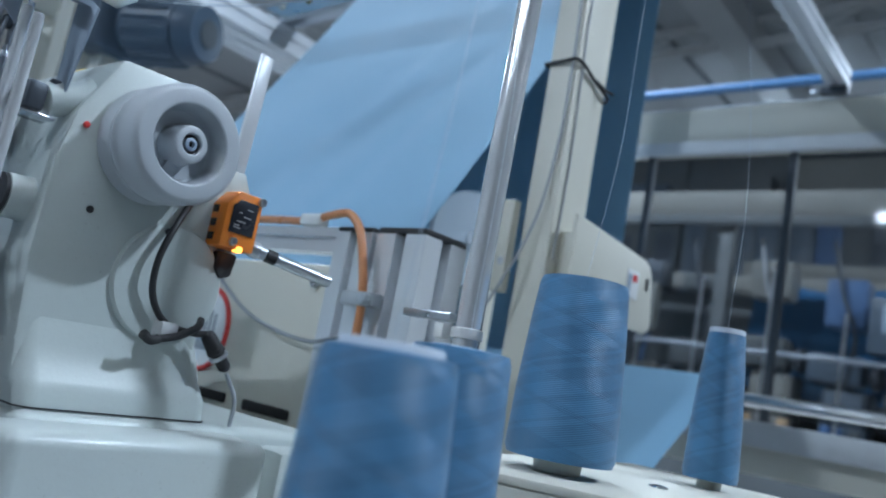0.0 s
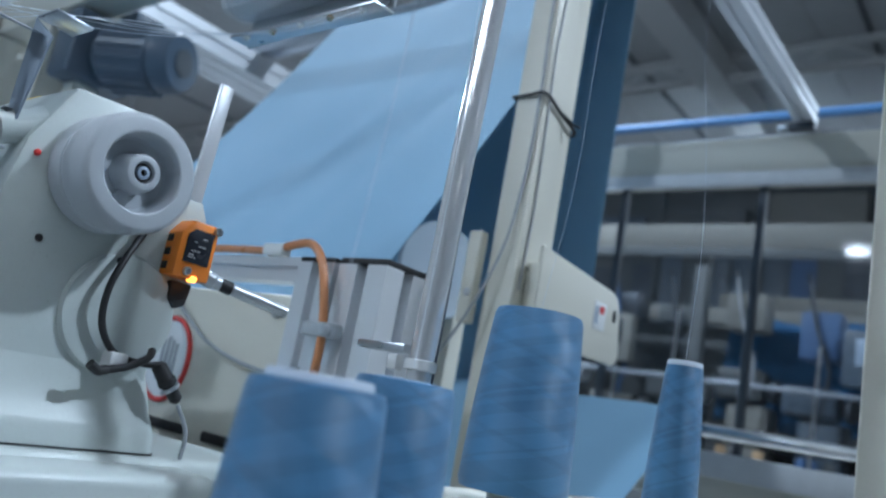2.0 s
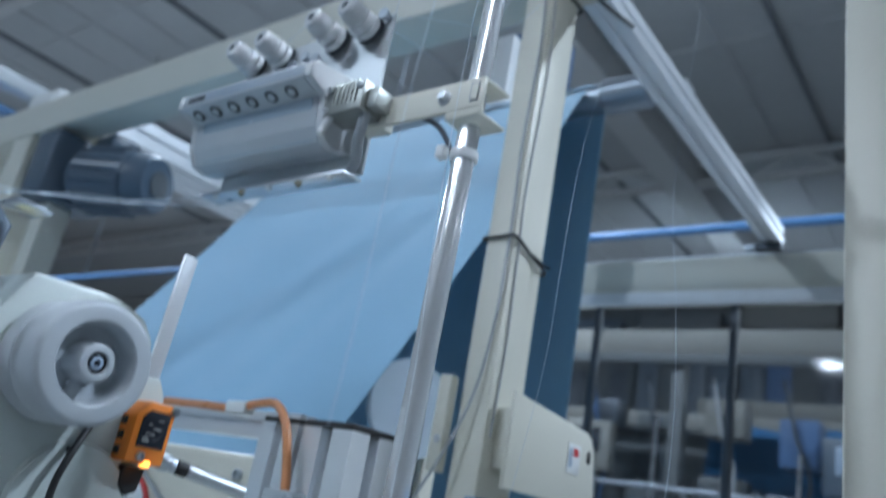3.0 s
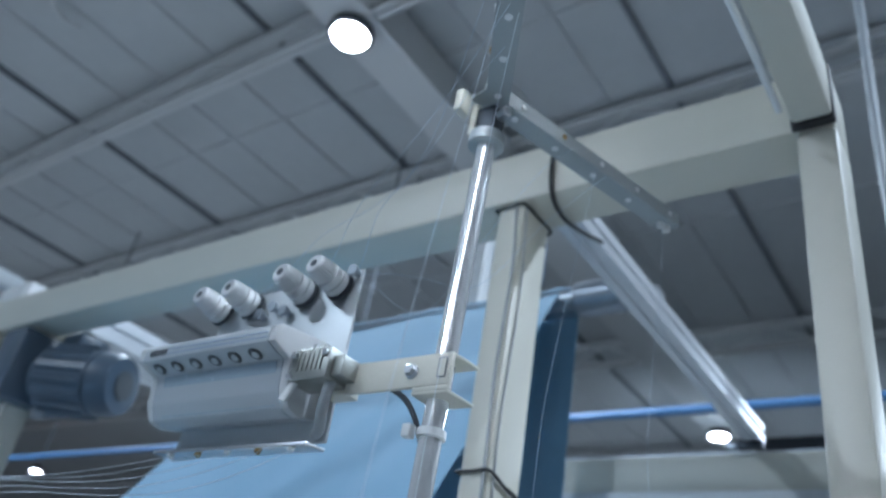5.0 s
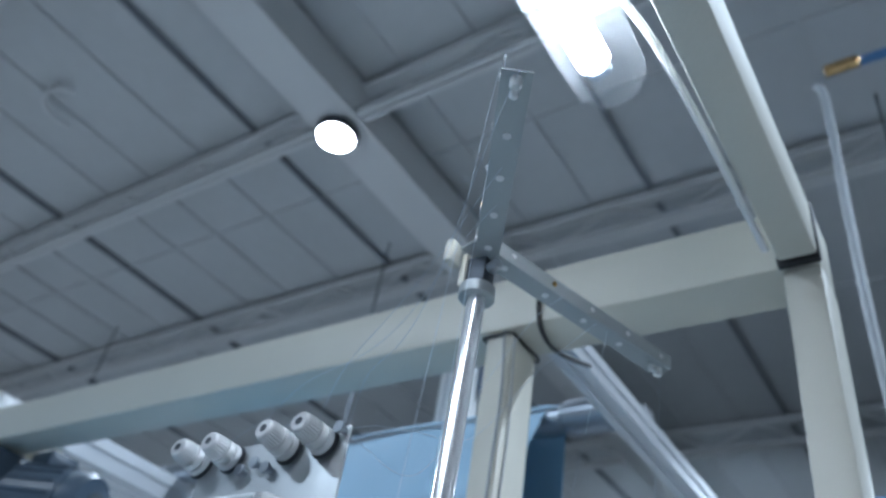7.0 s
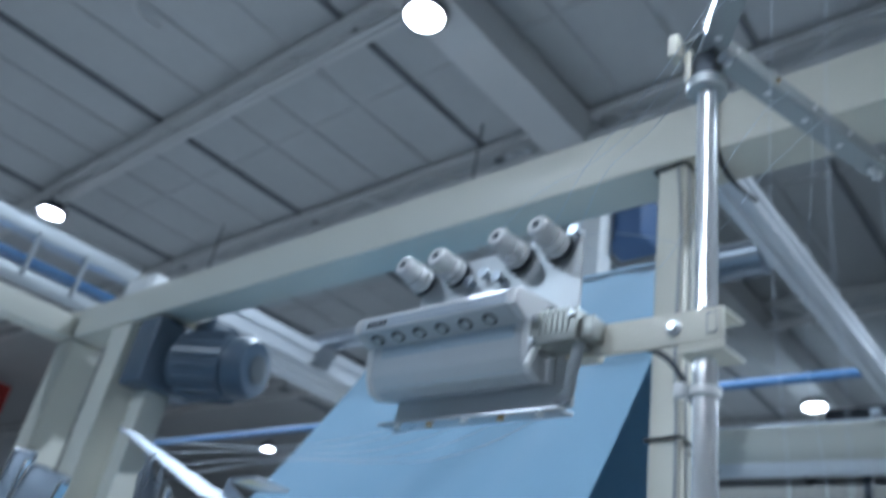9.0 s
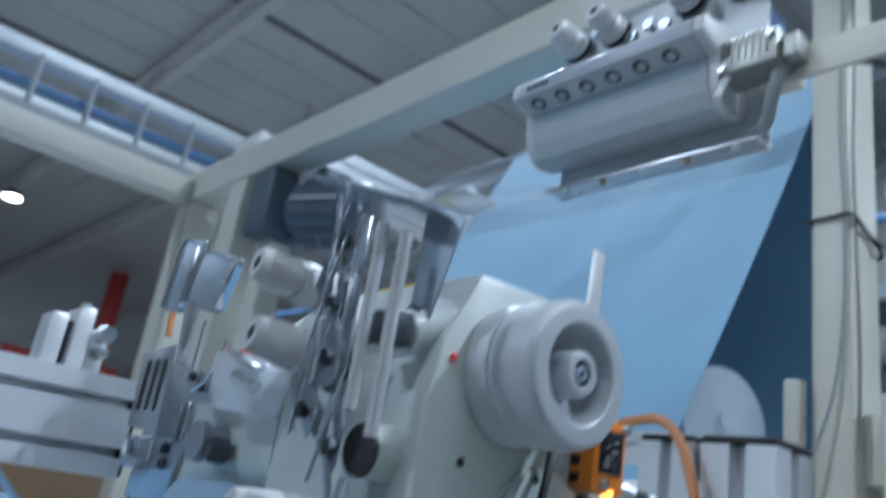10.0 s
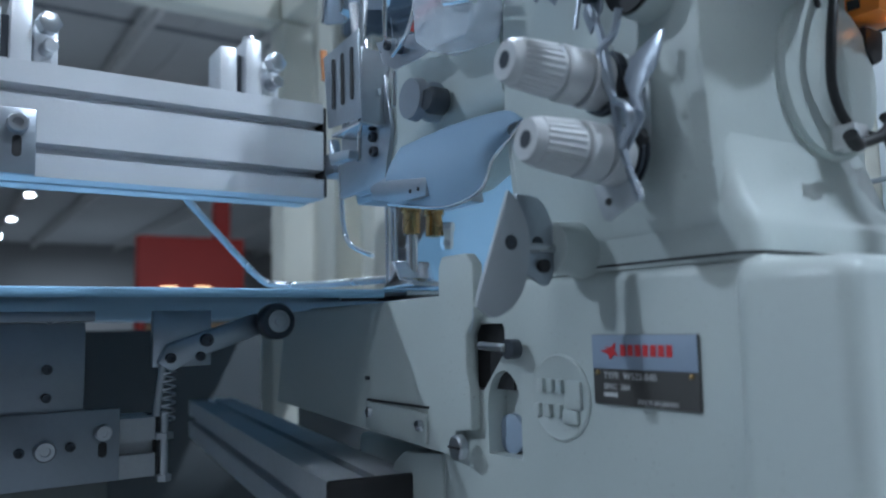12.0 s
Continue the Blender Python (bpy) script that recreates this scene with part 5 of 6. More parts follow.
def rear_station():
    """Pneumatic station behind the machine: profiles, housing, hose, clear disc."""
    root = thing("aluminium_stand", (-0.47, 0.48, 0), "upright slotted aluminium profiles with black caps", "stand")
    extrusion("upright", "z", (-0.523, 0.462, 0.5), (-0.478, 0.507, 1.160), ALU, root, slot=0.010, depth=0.009)
    extrusion("upright", "z", (-0.474, 0.464, 0.5), (-0.419, 0.519, 1.160), ALU, root, slot=0.012, depth=0.012)
    part("cap", box(-0.5225, -0.4785, 0.4625, 0.5065, 1.1605, 1.1645, 0.001), BLACK, root)
    part("cap", box(-0.4735, -0.4195, 0.4645, 0.5185, 1.1605, 1.1655, 0.001), BLACK, root)
    extrusion("crossbar", "x", (-0.78, 0.505, 1.149), (-0.5235, 0.525, 1.174), ALU, root, slot=0.006, depth=0.004)
    house = thing("drive_housing", (-0.64, 0.55, 0.9), "cream sheet-metal housing with a corner bolt", "housing")
    part("box", box(-0.76, -0.527, 0.47, 0.62, 0.60, 1.131, 0.006), CREAM, house)
    screw((-0.545, 0.4695, 1.113), (0, -1, 0), 0.0048, house, STEEL, "bolt")
    part("slot", box(-0.72, -0.640, 0.4675, 0.4702, 0.989, 0.9985, 0.002), BLACK, house, "long black slot")
    part("slot", box(-0.612, -0.545, 0.4675, 0.4702, 0.988, 0.9975, 0.002), BLACK, house)
    hose = thing("air_hose", (-0.47, 0.45, 1.05), "translucent orange air hose in a white fitting", "hose")
    part("hose", tube([(-0.66, 0.456, 1.168), (-0.60, 0.455, 1.1675), (-0.555, 0.455, 1.167), (-0.525, 0.453, 1.172), (-0.500, 0.452, 1.173), (-0.483, 0.452, 1.158), (-0.472, 0.452, 1.130), (-0.466, 0.453, 1.10), (-0.465, 0.453, 1.07), (-0.468, 0.453, 1.0)], 0.0038), ORTUBE, hose)
    part("fitting", box(-0.562, -0.535, 0.449, 0.461, 1.162, 1.173, 0.002), WHITEP, hose)
    part("clip", box(-0.487, -0.450, 0.4475, 0.461, 1.095, 1.107, 0.002), GREYP, hose)
    part("clip_screw", spun([(0, 0.004), (0.006, 0.004)], (-0.455, 0.4475, 1.101), (0, -1, 0), None, 14), STEEL, hose)
    disc = thing("clear_disc", (-0.69, 0.86, 1.16), "round milky plastic guard disc on an axle", "guard disc")
    part("disc", spun([(0, 0.064), (0.002, 0.066), (0.008, 0.066), (0.010, 0.064)], (-0.657, 0.812, 1.237), (0.96, -0.28, 0.05), None, 56), HAZE, disc)
    part("hub", spun([(0, 0.012), (0.016, 0.012)], (-0.657, 0.812, 1.237), (0.96, -0.28, 0.05), None, 28), ACRYL, disc)
    part("axle", rod((-0.658, 0.813, 1.237), (-0.690, 0.885, 1.19), 0.008), DARKM, disc)
    part("stand", box(-0.70, -0.66, 0.87, 0.90, 0.7, 1.22, 0.003), CREAM, disc)
    pipe = thing("chrome_rail", (-0.5, 0.6, 1.09), "short polished rail with a grey end knob", "rail")
    part("rail", rod((-0.66, 0.60, 1.092), (-0.505, 0.60, 1.094), 0.0075), CHROME, pipe)
    part("clamp", box(-0.57, -0.54, 0.585, 0.615, 1.05, 1.10, 0.003), GREYP, pipe)
    part("knob", spun([(0, 0.008), (0.004, 0.010), (0.014, 0.010), (0.016, 0.008)], (-0.510, 0.60, 1.080), (1, -0.5, 0), None, 20), GREYP, pipe)
    part("support", box(-0.60, -0.58, 0.60, 0.63, 0.7, 1.085, 0.002), CREAM, pipe)
    plate = thing("guide_plate", (-0.45, 0.9, 1.15), "cream rounded steel plate with a small label", "bracket plate")
    out = [(0.735, 1.254), (0.915, 1.242), (0.930, 1.236), (0.938, 1.222), (0.950, 1.166), (0.947, 1.156), (0.935, 1.150), (0.735, 1.150)]
    part("plate", slab(out, "x", -0.452, -0.446, 0.0015), CREAM, plate)
    part("spacer", box(-0.4695, -0.4525, 0.742, 0.780, 1.17, 1.235, 0.001), CREAM, plate)
    part("hole", slab(rrect(0.924, 1.212, 0.004, 0.008, 0.0035, 4), "x", -0.4458, -0.4452), BLACK, plate)
    part("label", box(-0.4458, -0.4452, 0.868, 0.900, 1.187, 1.222, 0.0001), WHITEP, plate, "small white label")
    bars((-0.4451, 0.870, 1.190), (0, 1, 0), (0, 0, 1), (1, 0, 0), [(0.012, 0.024, 0.018, 0.027)], INKR, plate, "red_bar")
    bars((-0.4451, 0.870, 1.190), (0, 1, 0), (0, 0, 1), (1, 0, 0), [(0.001, 0.009, 0.004, 0.026)], LABELB, plate, "blue_bar")
    strip = thing("post_strip", (-0.505, 0.7, 1.15), "narrow cream cover strip beside the post", "cover strip")
    part("strip", box(-0.530, -0.5125, 0.705, 0.719, 1.155, 1.262, 0.002), CREAM, strip)
    part("pin", rod((-0.52, 0.704, 1.19), (-0.52, 0.719, 1.19), 0.005), STEEL, strip)


# ---- thread stand with its cones ----
def cone(x, y, z0, z1, r0, r1, label, core=0.6):
    root = thing("thread_cone", (x, y, z0), label, "thread cone", "thread cones")
    h = z1 - z0
    part("winding", spun([(0, r0 * 0.6), (0.0, r0 * 0.96), (0.004, r0), (h * 0.35, r0 + (r1 - r0) * 0.34 + 0.0008), (h * 0.7, r0 + (r1 - r0) * 0.71 + 0.0006), (h - 0.004, r1), (h - 0.0008, r1 * 0.95), (h, r1 * 0.62)], (x, y, z0), (0, 0, 1), None, 72), THREAD, root, "", 60)
    if core:
        part("core", spun([(h - 0.002, r1 * core), (h + 0.0012, r1 * core), (h + 0.0022, r1 * (core - 0.03)), (h + 0.0022, r1 * (core - 0.2)), (h - 0.001, r1 * (core - 0.22)), (h - 0.001, r1 * 0.02)], (x, y, z0), (0, 0, 1), None, 40), TUBEC, root, "white cardboard cone core")
    part("foot", spun([(-0.0075, r0 * 0.42), (-0.0005, r0 * 0.45)], (x, y, z0), (0, 0, 1), None, 32), CREAM, root)
    return root


def thread_stand():
    root = thing("thread_stand", (-0.283, 0.383, 0.9), "polished steel thread stand pole with perforated angle arms", "thread stand")
    part("pole", rod((-0.2668, 0.3361, 0.9095), (-0.2748, 0.3606, 1.580), 0.0077, None, 40), POLE, root)
    for x, y, z in ((-0.2686, 0.3417, 1.052), (-0.2716, 0.3509, 1.312)):
        tie = part("cable_tie", spun([(0, 0.0086), (0.0005, 0.0098), (0.0058, 0.0098), (0.0062, 0.0086)], (x, y, z + 0.012), (0, 0, 1), None, 28), WHITEP, root, "white plastic cable tie")
        part("tie_head", box(x - 0.0145, x - 0.0075, y - 0.0138, y - 0.0068, z + 0.010, z + 0.019, 0.001), WHITEP, tie)
    part("collar", spun([(0, 0.0125), (0.001, 0.0150), (0.011, 0.0150), (0.012, 0.0125)], (-0.275, 0.3605, 1.576), (0, 0, 1), None, 32), ARMZ, root)
    # dark-coloured block draws the shaded gap between collar and arms
    part("socket", box(-0.284, -0.266, 0.353, 0.369, 1.5885, 1.616, 0.001), DARKM, root)
    part("socket_cheek", box(-0.2905, -0.2845, 0.352, 0.370, 1.5885, 1.622, 0.0008), CREAM, root)
    part("bolt", rod((-0.262, 0.356, 1.601), (-0.252, 0.352, 1.601), 0.0055, None, 6), STEEL, root)

    def angle_arm(p0, p1, name):
        """A folded steel angle with a row of round holes."""
        a, b = Vector(p0), Vector(p1)
        d = (b - a).normalized()
        s = Vector((d.y, -d.x, 0)).normalized()
        w = 0.010
        bm = bmesh.new()
        prof = [(-w, 0), (w, 0), (w, 0.015), (w - 0.0016, 0.015), (w - 0.0016, 0.0016), (-w, 0.0016)]
        n = 12
        rings = []
        for p, k in ((a, 0), (b, 1)):
            rings.append([p + s * u + Vector((0, 0, v)) for u, v in prof])
        arm = part(name, loft(rings, bm), ARMZ, root, "perforated folded steel angle", 25)
        length = (b - a).length
        for k in range(5):
            at = a + d * (length * (0.16 + 0.195 * k))
            part("hole", spun([(-0.0006, 0.0031), (0.0012, 0.0031)], at, (0, 0, 1), None, 18), WHITEP, arm, "round hole with a white ceramic eyelet")
            part("eyelet", rod(at + s * (w + 0.0002) + Vector((0, 0, 0.0078)), at + s * (w + 0.0014) + Vector((0, 0, 0.0078)), 0.0026), BRASS if k == 1 else WHITEP, arm)
        for u, r in ((0.93, 0.003), (0.97, 0.0042)):
            part("eyelet", spun([(-0.004, r * 0.6), (-0.002, r), (0.004, r)], a + d * length * u - Vector((0, 0, 0.004)), (0, 0, 1), None, 16), WHITEP, arm)
        return arm
    angle_arm((-0.2807, 0.374, 1.6161), (-0.1437, 0.1878, 1.5991), "arm")
    angle_arm((-0.2798, 0.3447, 1.6237), (-0.2105, 0.6025, 1.633), "arm")
    part("cross_plate", box(-0.297, -0.2885, 0.335, 0.350, 1.605, 1.627, 0.002), CREAM, root)
    part("pole_bracket", box(-0.318, -0.279, 0.336, 0.350, 1.0735, 1.0785, 0.001), STEEL, root, "small steel bracket on the pole")
    root.location += Vector((-0.018, 0.027, 0.0105))
    tray = thing("cone_tray", (-0.2, 0.42, 0.9), "cream folded sheet-metal tray under the thread cones", "tray")
    top = [(-0.300, 0.355), (-0.255, 0.330), (-0.150, 0.375), (-0.135, 0.64), (-0.30, 0.64)]
    part("tray_top", slab(top, "z", 1.0035, 1.0085, 0.0012), CREAM, tray)
    part("tray_skirt", slab([(u * 0.99 - 0.002, v * 0.99 + 0.004) for u, v in top], "z", 0.93, 1.003, 0.001), CREAM, tray)
    part("rivet", spun([(0, 0.006), (0.001, 0.0055), (0.0016, 0.002)], (-0.203, 0.475, 1.0087), (0, 0, 1), None, 18), CHROME, tray)
    low = thing("lower_cone_tray", (-0.2, 0.2, 0.8), "cream lower tray carrying two thread cones", "tray")
    part("tray_top", slab([(-0.27, 0.10), (-0.07, 0.10), (-0.07, 0.31), (-0.27, 0.31)], "z", 0.935, 0.940, 0.001), CREAM, low)
    part("tray_leg", box(-0.19, -0.15, 0.19, 0.23, 0.0, 0.934, 0.002), CREAM, low)
    part("leg", box(-0.25, -0.21, 0.44, 0.48, 0.0, 0.929, 0.002), CREAM, tray)
    cone(-0.1644, 0.1763, 0.946, 1.0555, 0.0262, 0.0214, "blue thread cone with a white core on the lower tray", 0.78)
    cone(-0.2092, 0.268, 0.946, 1.0640, 0.0255, 0.0218, "blue thread cone standing behind another cone", 0)
    cone(-0.2370, 0.410, 1.0165, 1.1215, 0.0320, 0.0264, "full blue thread cone on the cream tray", 0)
    cone(-0.2045, 0.562, 1.0145, 1.1180, 0.0188, 0.0130, "slim half-used blue thread cone with a white core", 0.96)


def thread_detector():
    root = thing("thread_detector", (-0.46, 0.33, 1.32), "pale grey thread break detector with four tension knobs", "thread detector")
    part("back_plate", slab([(-0.548, 1.322), (-0.376, 1.330), (-0.379, 1.477), (-0.545, 1.470)], "y", 0.362, 0.3645, 0.0006), PLATE, root, "flat zinc back plate")
    part("bottom_lip", slab([(0.341, 1.3205), (0.362, 1.3225), (0.362, 1.3250), (0.341, 1.3230)], "x", -0.545, -0.374, 0.0005), STEEL, root)
    for k in range(5):
        part("eyelet", spun([(0, 0.0026), (0.004, 0.0026)], (-0.525 + 0.034 * k, 0.345, 1.3215), (0, -0.4, -1), None, 12), BRASS if k % 2 else WHITEP, root)
    prof = [(0.3045, 1.3865), (0.3045, 1.3975), (0.3085, 1.4015), (0.353, 1.4075), (0.362, 1.4075), (0.362, 1.347), (0.345, 1.343), (0.334, 1.346), (0.327, 1.357), (0.3235, 1.3805)]
    part("housing", slab(prof, "x", -0.549, -0.400, 0.0008), GREYP, root)
    part("end_plate", slab([(u, v) for u, v in prof], "x", -0.3995, -0.392, 0.001), KNOB, root)
    part("end_plate", slab([(u, v) for u, v in prof], "x", -0.556, -0.5495, 0.001), KNOB, root)
    part("window", slab([(0.3222, 1.3790), (0.3232, 1.3792), (0.3336, 1.3480), (0.3326, 1.3478)], "x", -0.538, -0.405), WINDOW, root, "blue-grey translucent window")
    for z in (1.3900, 1.3938):
        part("groove", box(-0.518, -0.401, 0.3040, 0.3046, z - 0.0007, z + 0.0007), LABELB, root)
    for k in range(6):
        x = -0.536 + 0.0230 * k
        hole = part("sensor_eye", spun([(0, 0.0058), (0.0006, 0.0062), (0.0010, 0.0050), (0.0004, 0.0045), (0.0004, 0.0002)], (x, 0.3145, 1.3832), (0, -0.30, -0.95), None, 24), EYE, root, "dark round sensor eye")
        part("eye_pin", rod((x + 0.001, 0.3140, 1.3822), (x + 0.001, 0.3136, 1.3812), 0.0032), GREYP, hole)
    bars((-0.5405, 0.3043, 1.3893), (1, 0, 0), (0, 0, 1), (0, -1, 0), [(0.0045 * k, 0.0045 * k + 0.0032, 0, 0.005) for k in range(5)], DARKM, root, "dark_bar")
    for x in (-0.541, -0.503, -0.437, -0.399):
        tension_knob(root, (x, 0.328 if x < -0.45 else 0.3255, 1.462 + 0.02 * (x + 0.541)), 0.360, 0.0105, (0.02, 1, -0.12))
    for x, z in ((-0.485, 1.447), (-0.470, 1.452), (-0.455, 1.446), (-0.418, 1.473), (-0.384, 1.472), (-0.52, 1.465)):
        part("guide_pin", spun([(0, 0.003), (0.005, 0.003), (0.006, 0.005), (0.009, 0.005)], (x, 0.362, z), (0, -1, 0), None, 14), ZINC, root)
    # connector block, cable, clamp arm
    part("terminal_block", box(-0.3915, -0.354, 0.325, 0.350, 1.3625, 1.3865, 0.0012), NICKEL, root, "matt nickel terminal block")
    part("terminal_block", box(-0.3535, -0.344, 0.330, 0.349, 1.3655, 1.3810, 0.0005), NICKEL, root)
    for k in range(6):
        part("block_rib", box(-0.3835 + 0.0045 * k, -0.3825 + 0.0045 * k, 0.3238, 0.346, 1.369, 1.3872, 0.0002), NICKEL, root)
    for x, z in ((-0.388, 1.3825), (-0.389, 1.3655), (-0.358, 1.3815)):
        screw((x, 0.325, z), (0, -1, 0), 0.0026, root, STEEL)
    part("cable", tube([(-0.358, 0.336, 1.364), (-0.359, 0.336, 1.355), (-0.364, 0.340, 1.345), (-0.372, 0.350, 1.336), (-0.385, 0.360, 1.335)], 0.0042), GREYC, root)
    part("latch", rod((-0.388, 0.330, 1.364), (-0.393, 0.327, 1.348), 0.003), WHITEP, root)
    for z in (1.372, 1.392):
        screw((-0.392, 0.345, z + 0.006), (1, 0, 0), 0.0035, root)
    arm = part("clamp_arm", box(-0.352, -0.2615, 0.3455, 0.3490, 1.3575, 1.3805, 0.0008), CREAM, root, "cream clamp arm to the pole")
    part("arm_root", box(-0.376, -0.3525, 0.3475, 0.3615, 1.359, 1.379, 0.001), CREAM, arm)
    part("clamp_jaw", slab([(-0.2880, 0.3492), (-0.2615, 0.3492), (-0.2600, 0.3600), (-0.2590, 0.3735), (-0.2880, 0.3735)], "z", 1.3785, 1.3806, 0.0006), CREAM, arm)
    part("clamp_jaw", slab([(-0.2910, 0.3455), (-0.2615, 0.3455), (-0.2600, 0.3580), (-0.2590, 0.3735), (-0.2910, 0.3735)], "z", 1.3518, 1.3539, 0.0006), CREAM, arm)
    part("jaw_front", box(-0.2910, -0.2612, 0.3457, 0.3488, 1.3542, 1.3574, 0.0004), CREAM, arm)
    slot = part("jaw_slot", slab(rrect(-0.2685, 1.3695, 0.0034, 0.0072, 0.001, 3), "y", 0.3446, 0.3456), GREYC, arm)
    part("slot_fill", slab(rrect(-0.2680, 1.3692, 0.0026, 0.0062, 0.001, 3), "y", 0.3440, 0.3447), CREAM, slot)
    bolt = part("clamp_bolt", spun([(0, 0.0052), (0.0012, 0.0052), (0.0016, 0.0046)], (-0.2935, 0.3455, 1.3690), (0, -1, 0), None, 24), STEEL, arm)
    part("bolt_head", spun([(0.0016, 0.0038), (0.0048, 0.0038), (0.0054, 0.0032)], (-0.2935, 0.3455, 1.3690), (0, -1, 0), None, 6), STEEL, bolt)
    part("arm_cable", tube([(-0.345, 0.352, 1.366), (-0.322, 0.353, 1.364), (-0.303, 0.354, 1.354), (-0.293, 0.357, 1.340), (-0.2885, 0.361, 1.326), (-0.2855, 0.368, 1.315), (-0.2855, 0.3715, 1.29), (-0.284, 0.3715, 1.15), (-0.284, 0.3715, 1.02)], 0.0020), DARKM, arm, "dark cable tied to the pole")
    root.location += Vector((-0.0105, 0.0185, 0.0085))


def fluorescent():
    root = thing("strip_lamp", (-0.19, 0.1, 1.83), "lit fluorescent strip lamp in a clear diffuser", "strip lamp")
    rings = []
    for y, k in ((0.434, 0.35), (0.430, 0.7), (0.417, 0.93), (0.392, 1.0), (0.32, 1.0), (-0.75, 1.0)):
        rings.append([Vector((-0.193 + u * k, y, 1.845 + v * k)) for u, v in rrect(0, 0, 0.037, 0.034, 0.03, 6)])
    part("diffuser", loft(rings), TUBEGLASS, root, "clear ribbed diffuser")
    part("tube", rod((-0.200, 0.394, 1.845), (-0.200, -0.75, 1.845), 0.0165), TUBEG, root, "glowing white tube")
    part("lamp_cap", rod((-0.200, 0.406, 1.845), (-0.200, 0.3942, 1.845), 0.013), ZINC, root)
    part("tray", box(-0.225, -0.161, -0.78, 0.36, 1.872, 1.886, 0.004), WHITEP, root)
    part("clip", box(-0.157, -0.152, 0.30, 0.33, 1.83, 1.87, 0.001), STEEL, root)
    part("lead", tube([(-0.160, 0.33, 1.868), (-0.145, 0.40, 1.855), (-0.135, 0.50, 1.835), (-0.128, 0.60, 1.812), (-0.125, 0.67, 1.80)], 0.004), WHITEP, root)
    for y in (0.1, -0.5):
        part("hanger", box(-0.20, -0.122, y, y + 0.02, 1.885, 1.892, 0.001), STEEL, root)


# ---- aluminium beam over the cloth and the edge guides ----
def cross_beam():
    root = thing("slotted_beam", (-0.84, -0.3, 1.07), "large slotted aluminium beam over the cloth", "beam")
    extrusion("profile", "y", (-0.865, -1.5, 1.072), (-0.815, 0.194, 1.148), ALU, root, rows=2, slot=0.0072, depth=0.016)
    part("end_cap", box(-0.863, -0.817, 0.1945, 0.198, 1.074, 1.146, 0.001), BLACK, root)
    part("end_bracket", box(-0.825, -0.80, 0.196, 0.212, 1.09, 1.108, 0.002), ZINC, root)
    screw((-0.80, 0.204, 1.099), (1, 0, 0), 0.005, root)
    for y in (-0.043, 0.118):
        blk = part("guide_block", box(-0.868, -0.836, y, y + 0.0135, 1.1492, 1.190, 0.002), ALU, root, "slotted silver guide block")
        part("block_core", box(-0.864, -0.842, y + 0.0136, y + 0.0185, 1.1492, 1.186), DARKM, blk)
        part("block_tower", box(-0.868, -0.832, y + 0.0186, y + 0.032, 1.1492, 1.198, 0.002), ALU, blk)
        part("block_tower", box(-0.868, -0.840, y + 0.0335, y + 0.049, 1.1492, 1.184, 0.002), ALU, blk)
        part("tower_cap", rod((-0.845, y + 0.0253, 1.198), (-0.845, y + 0.0253, 1.203), 0.005), STEEL, blk)
        part("block_nut", spun([(0, 0.008), (0.008, 0.008), (0.009, 0.006)], (-0.832, y + 0.04, 1.180), (1, 0.3, 0), None, 6), STEEL, blk)
        part("block_bolt", rod((-0.85, y + 0.04, 1.165), (-0.826, y + 0.043, 1.165), 0.005), STEEL, blk)
    part("antenna", rod((-0.84, -0.02, 1.196), (-0.80, 0.045, 1.238), 0.0018), CHROME, root)
    part("antenna", rod((-0.84, -0.028, 1.198), (-0.80, 0.032, 1.242), 0.0018), CHROME, root)
    cl = part("clamp_plate", box(-0.8145, -0.810, -0.042, -0.009, 1.072, 1.115, 0.001), ZINC, root, "zinc clamp plate with a socket screw")
    screw((-0.810, -0.020, 1.104), (1, 0, 0), 0.0065, cl)
    part("slot", slab(rrect(-0.020, 1.090, 0.0028, 0.007, 0.0027, 4), "x", -0.8102, -0.8096), BLACK, cl)
    bent = thing("edge_guide_rod", (-0.93, 0.15, 1.05), "bent steel rod guiding the cloth edge", "guide rod")
    part("rod", tube([(-0.86, 0.02, 1.146), (-0.885, 0.05, 1.125), (-0.908, 0.101, 1.092), (-0.945, 0.185, 1.022), (-0.938, 0.205, 1.012), (-0.88, 0.222, 1.009), (-0.80, 0.235, 1.008), (-0.765, 0.24, 1.007)], 0.003), STEEL, bent)


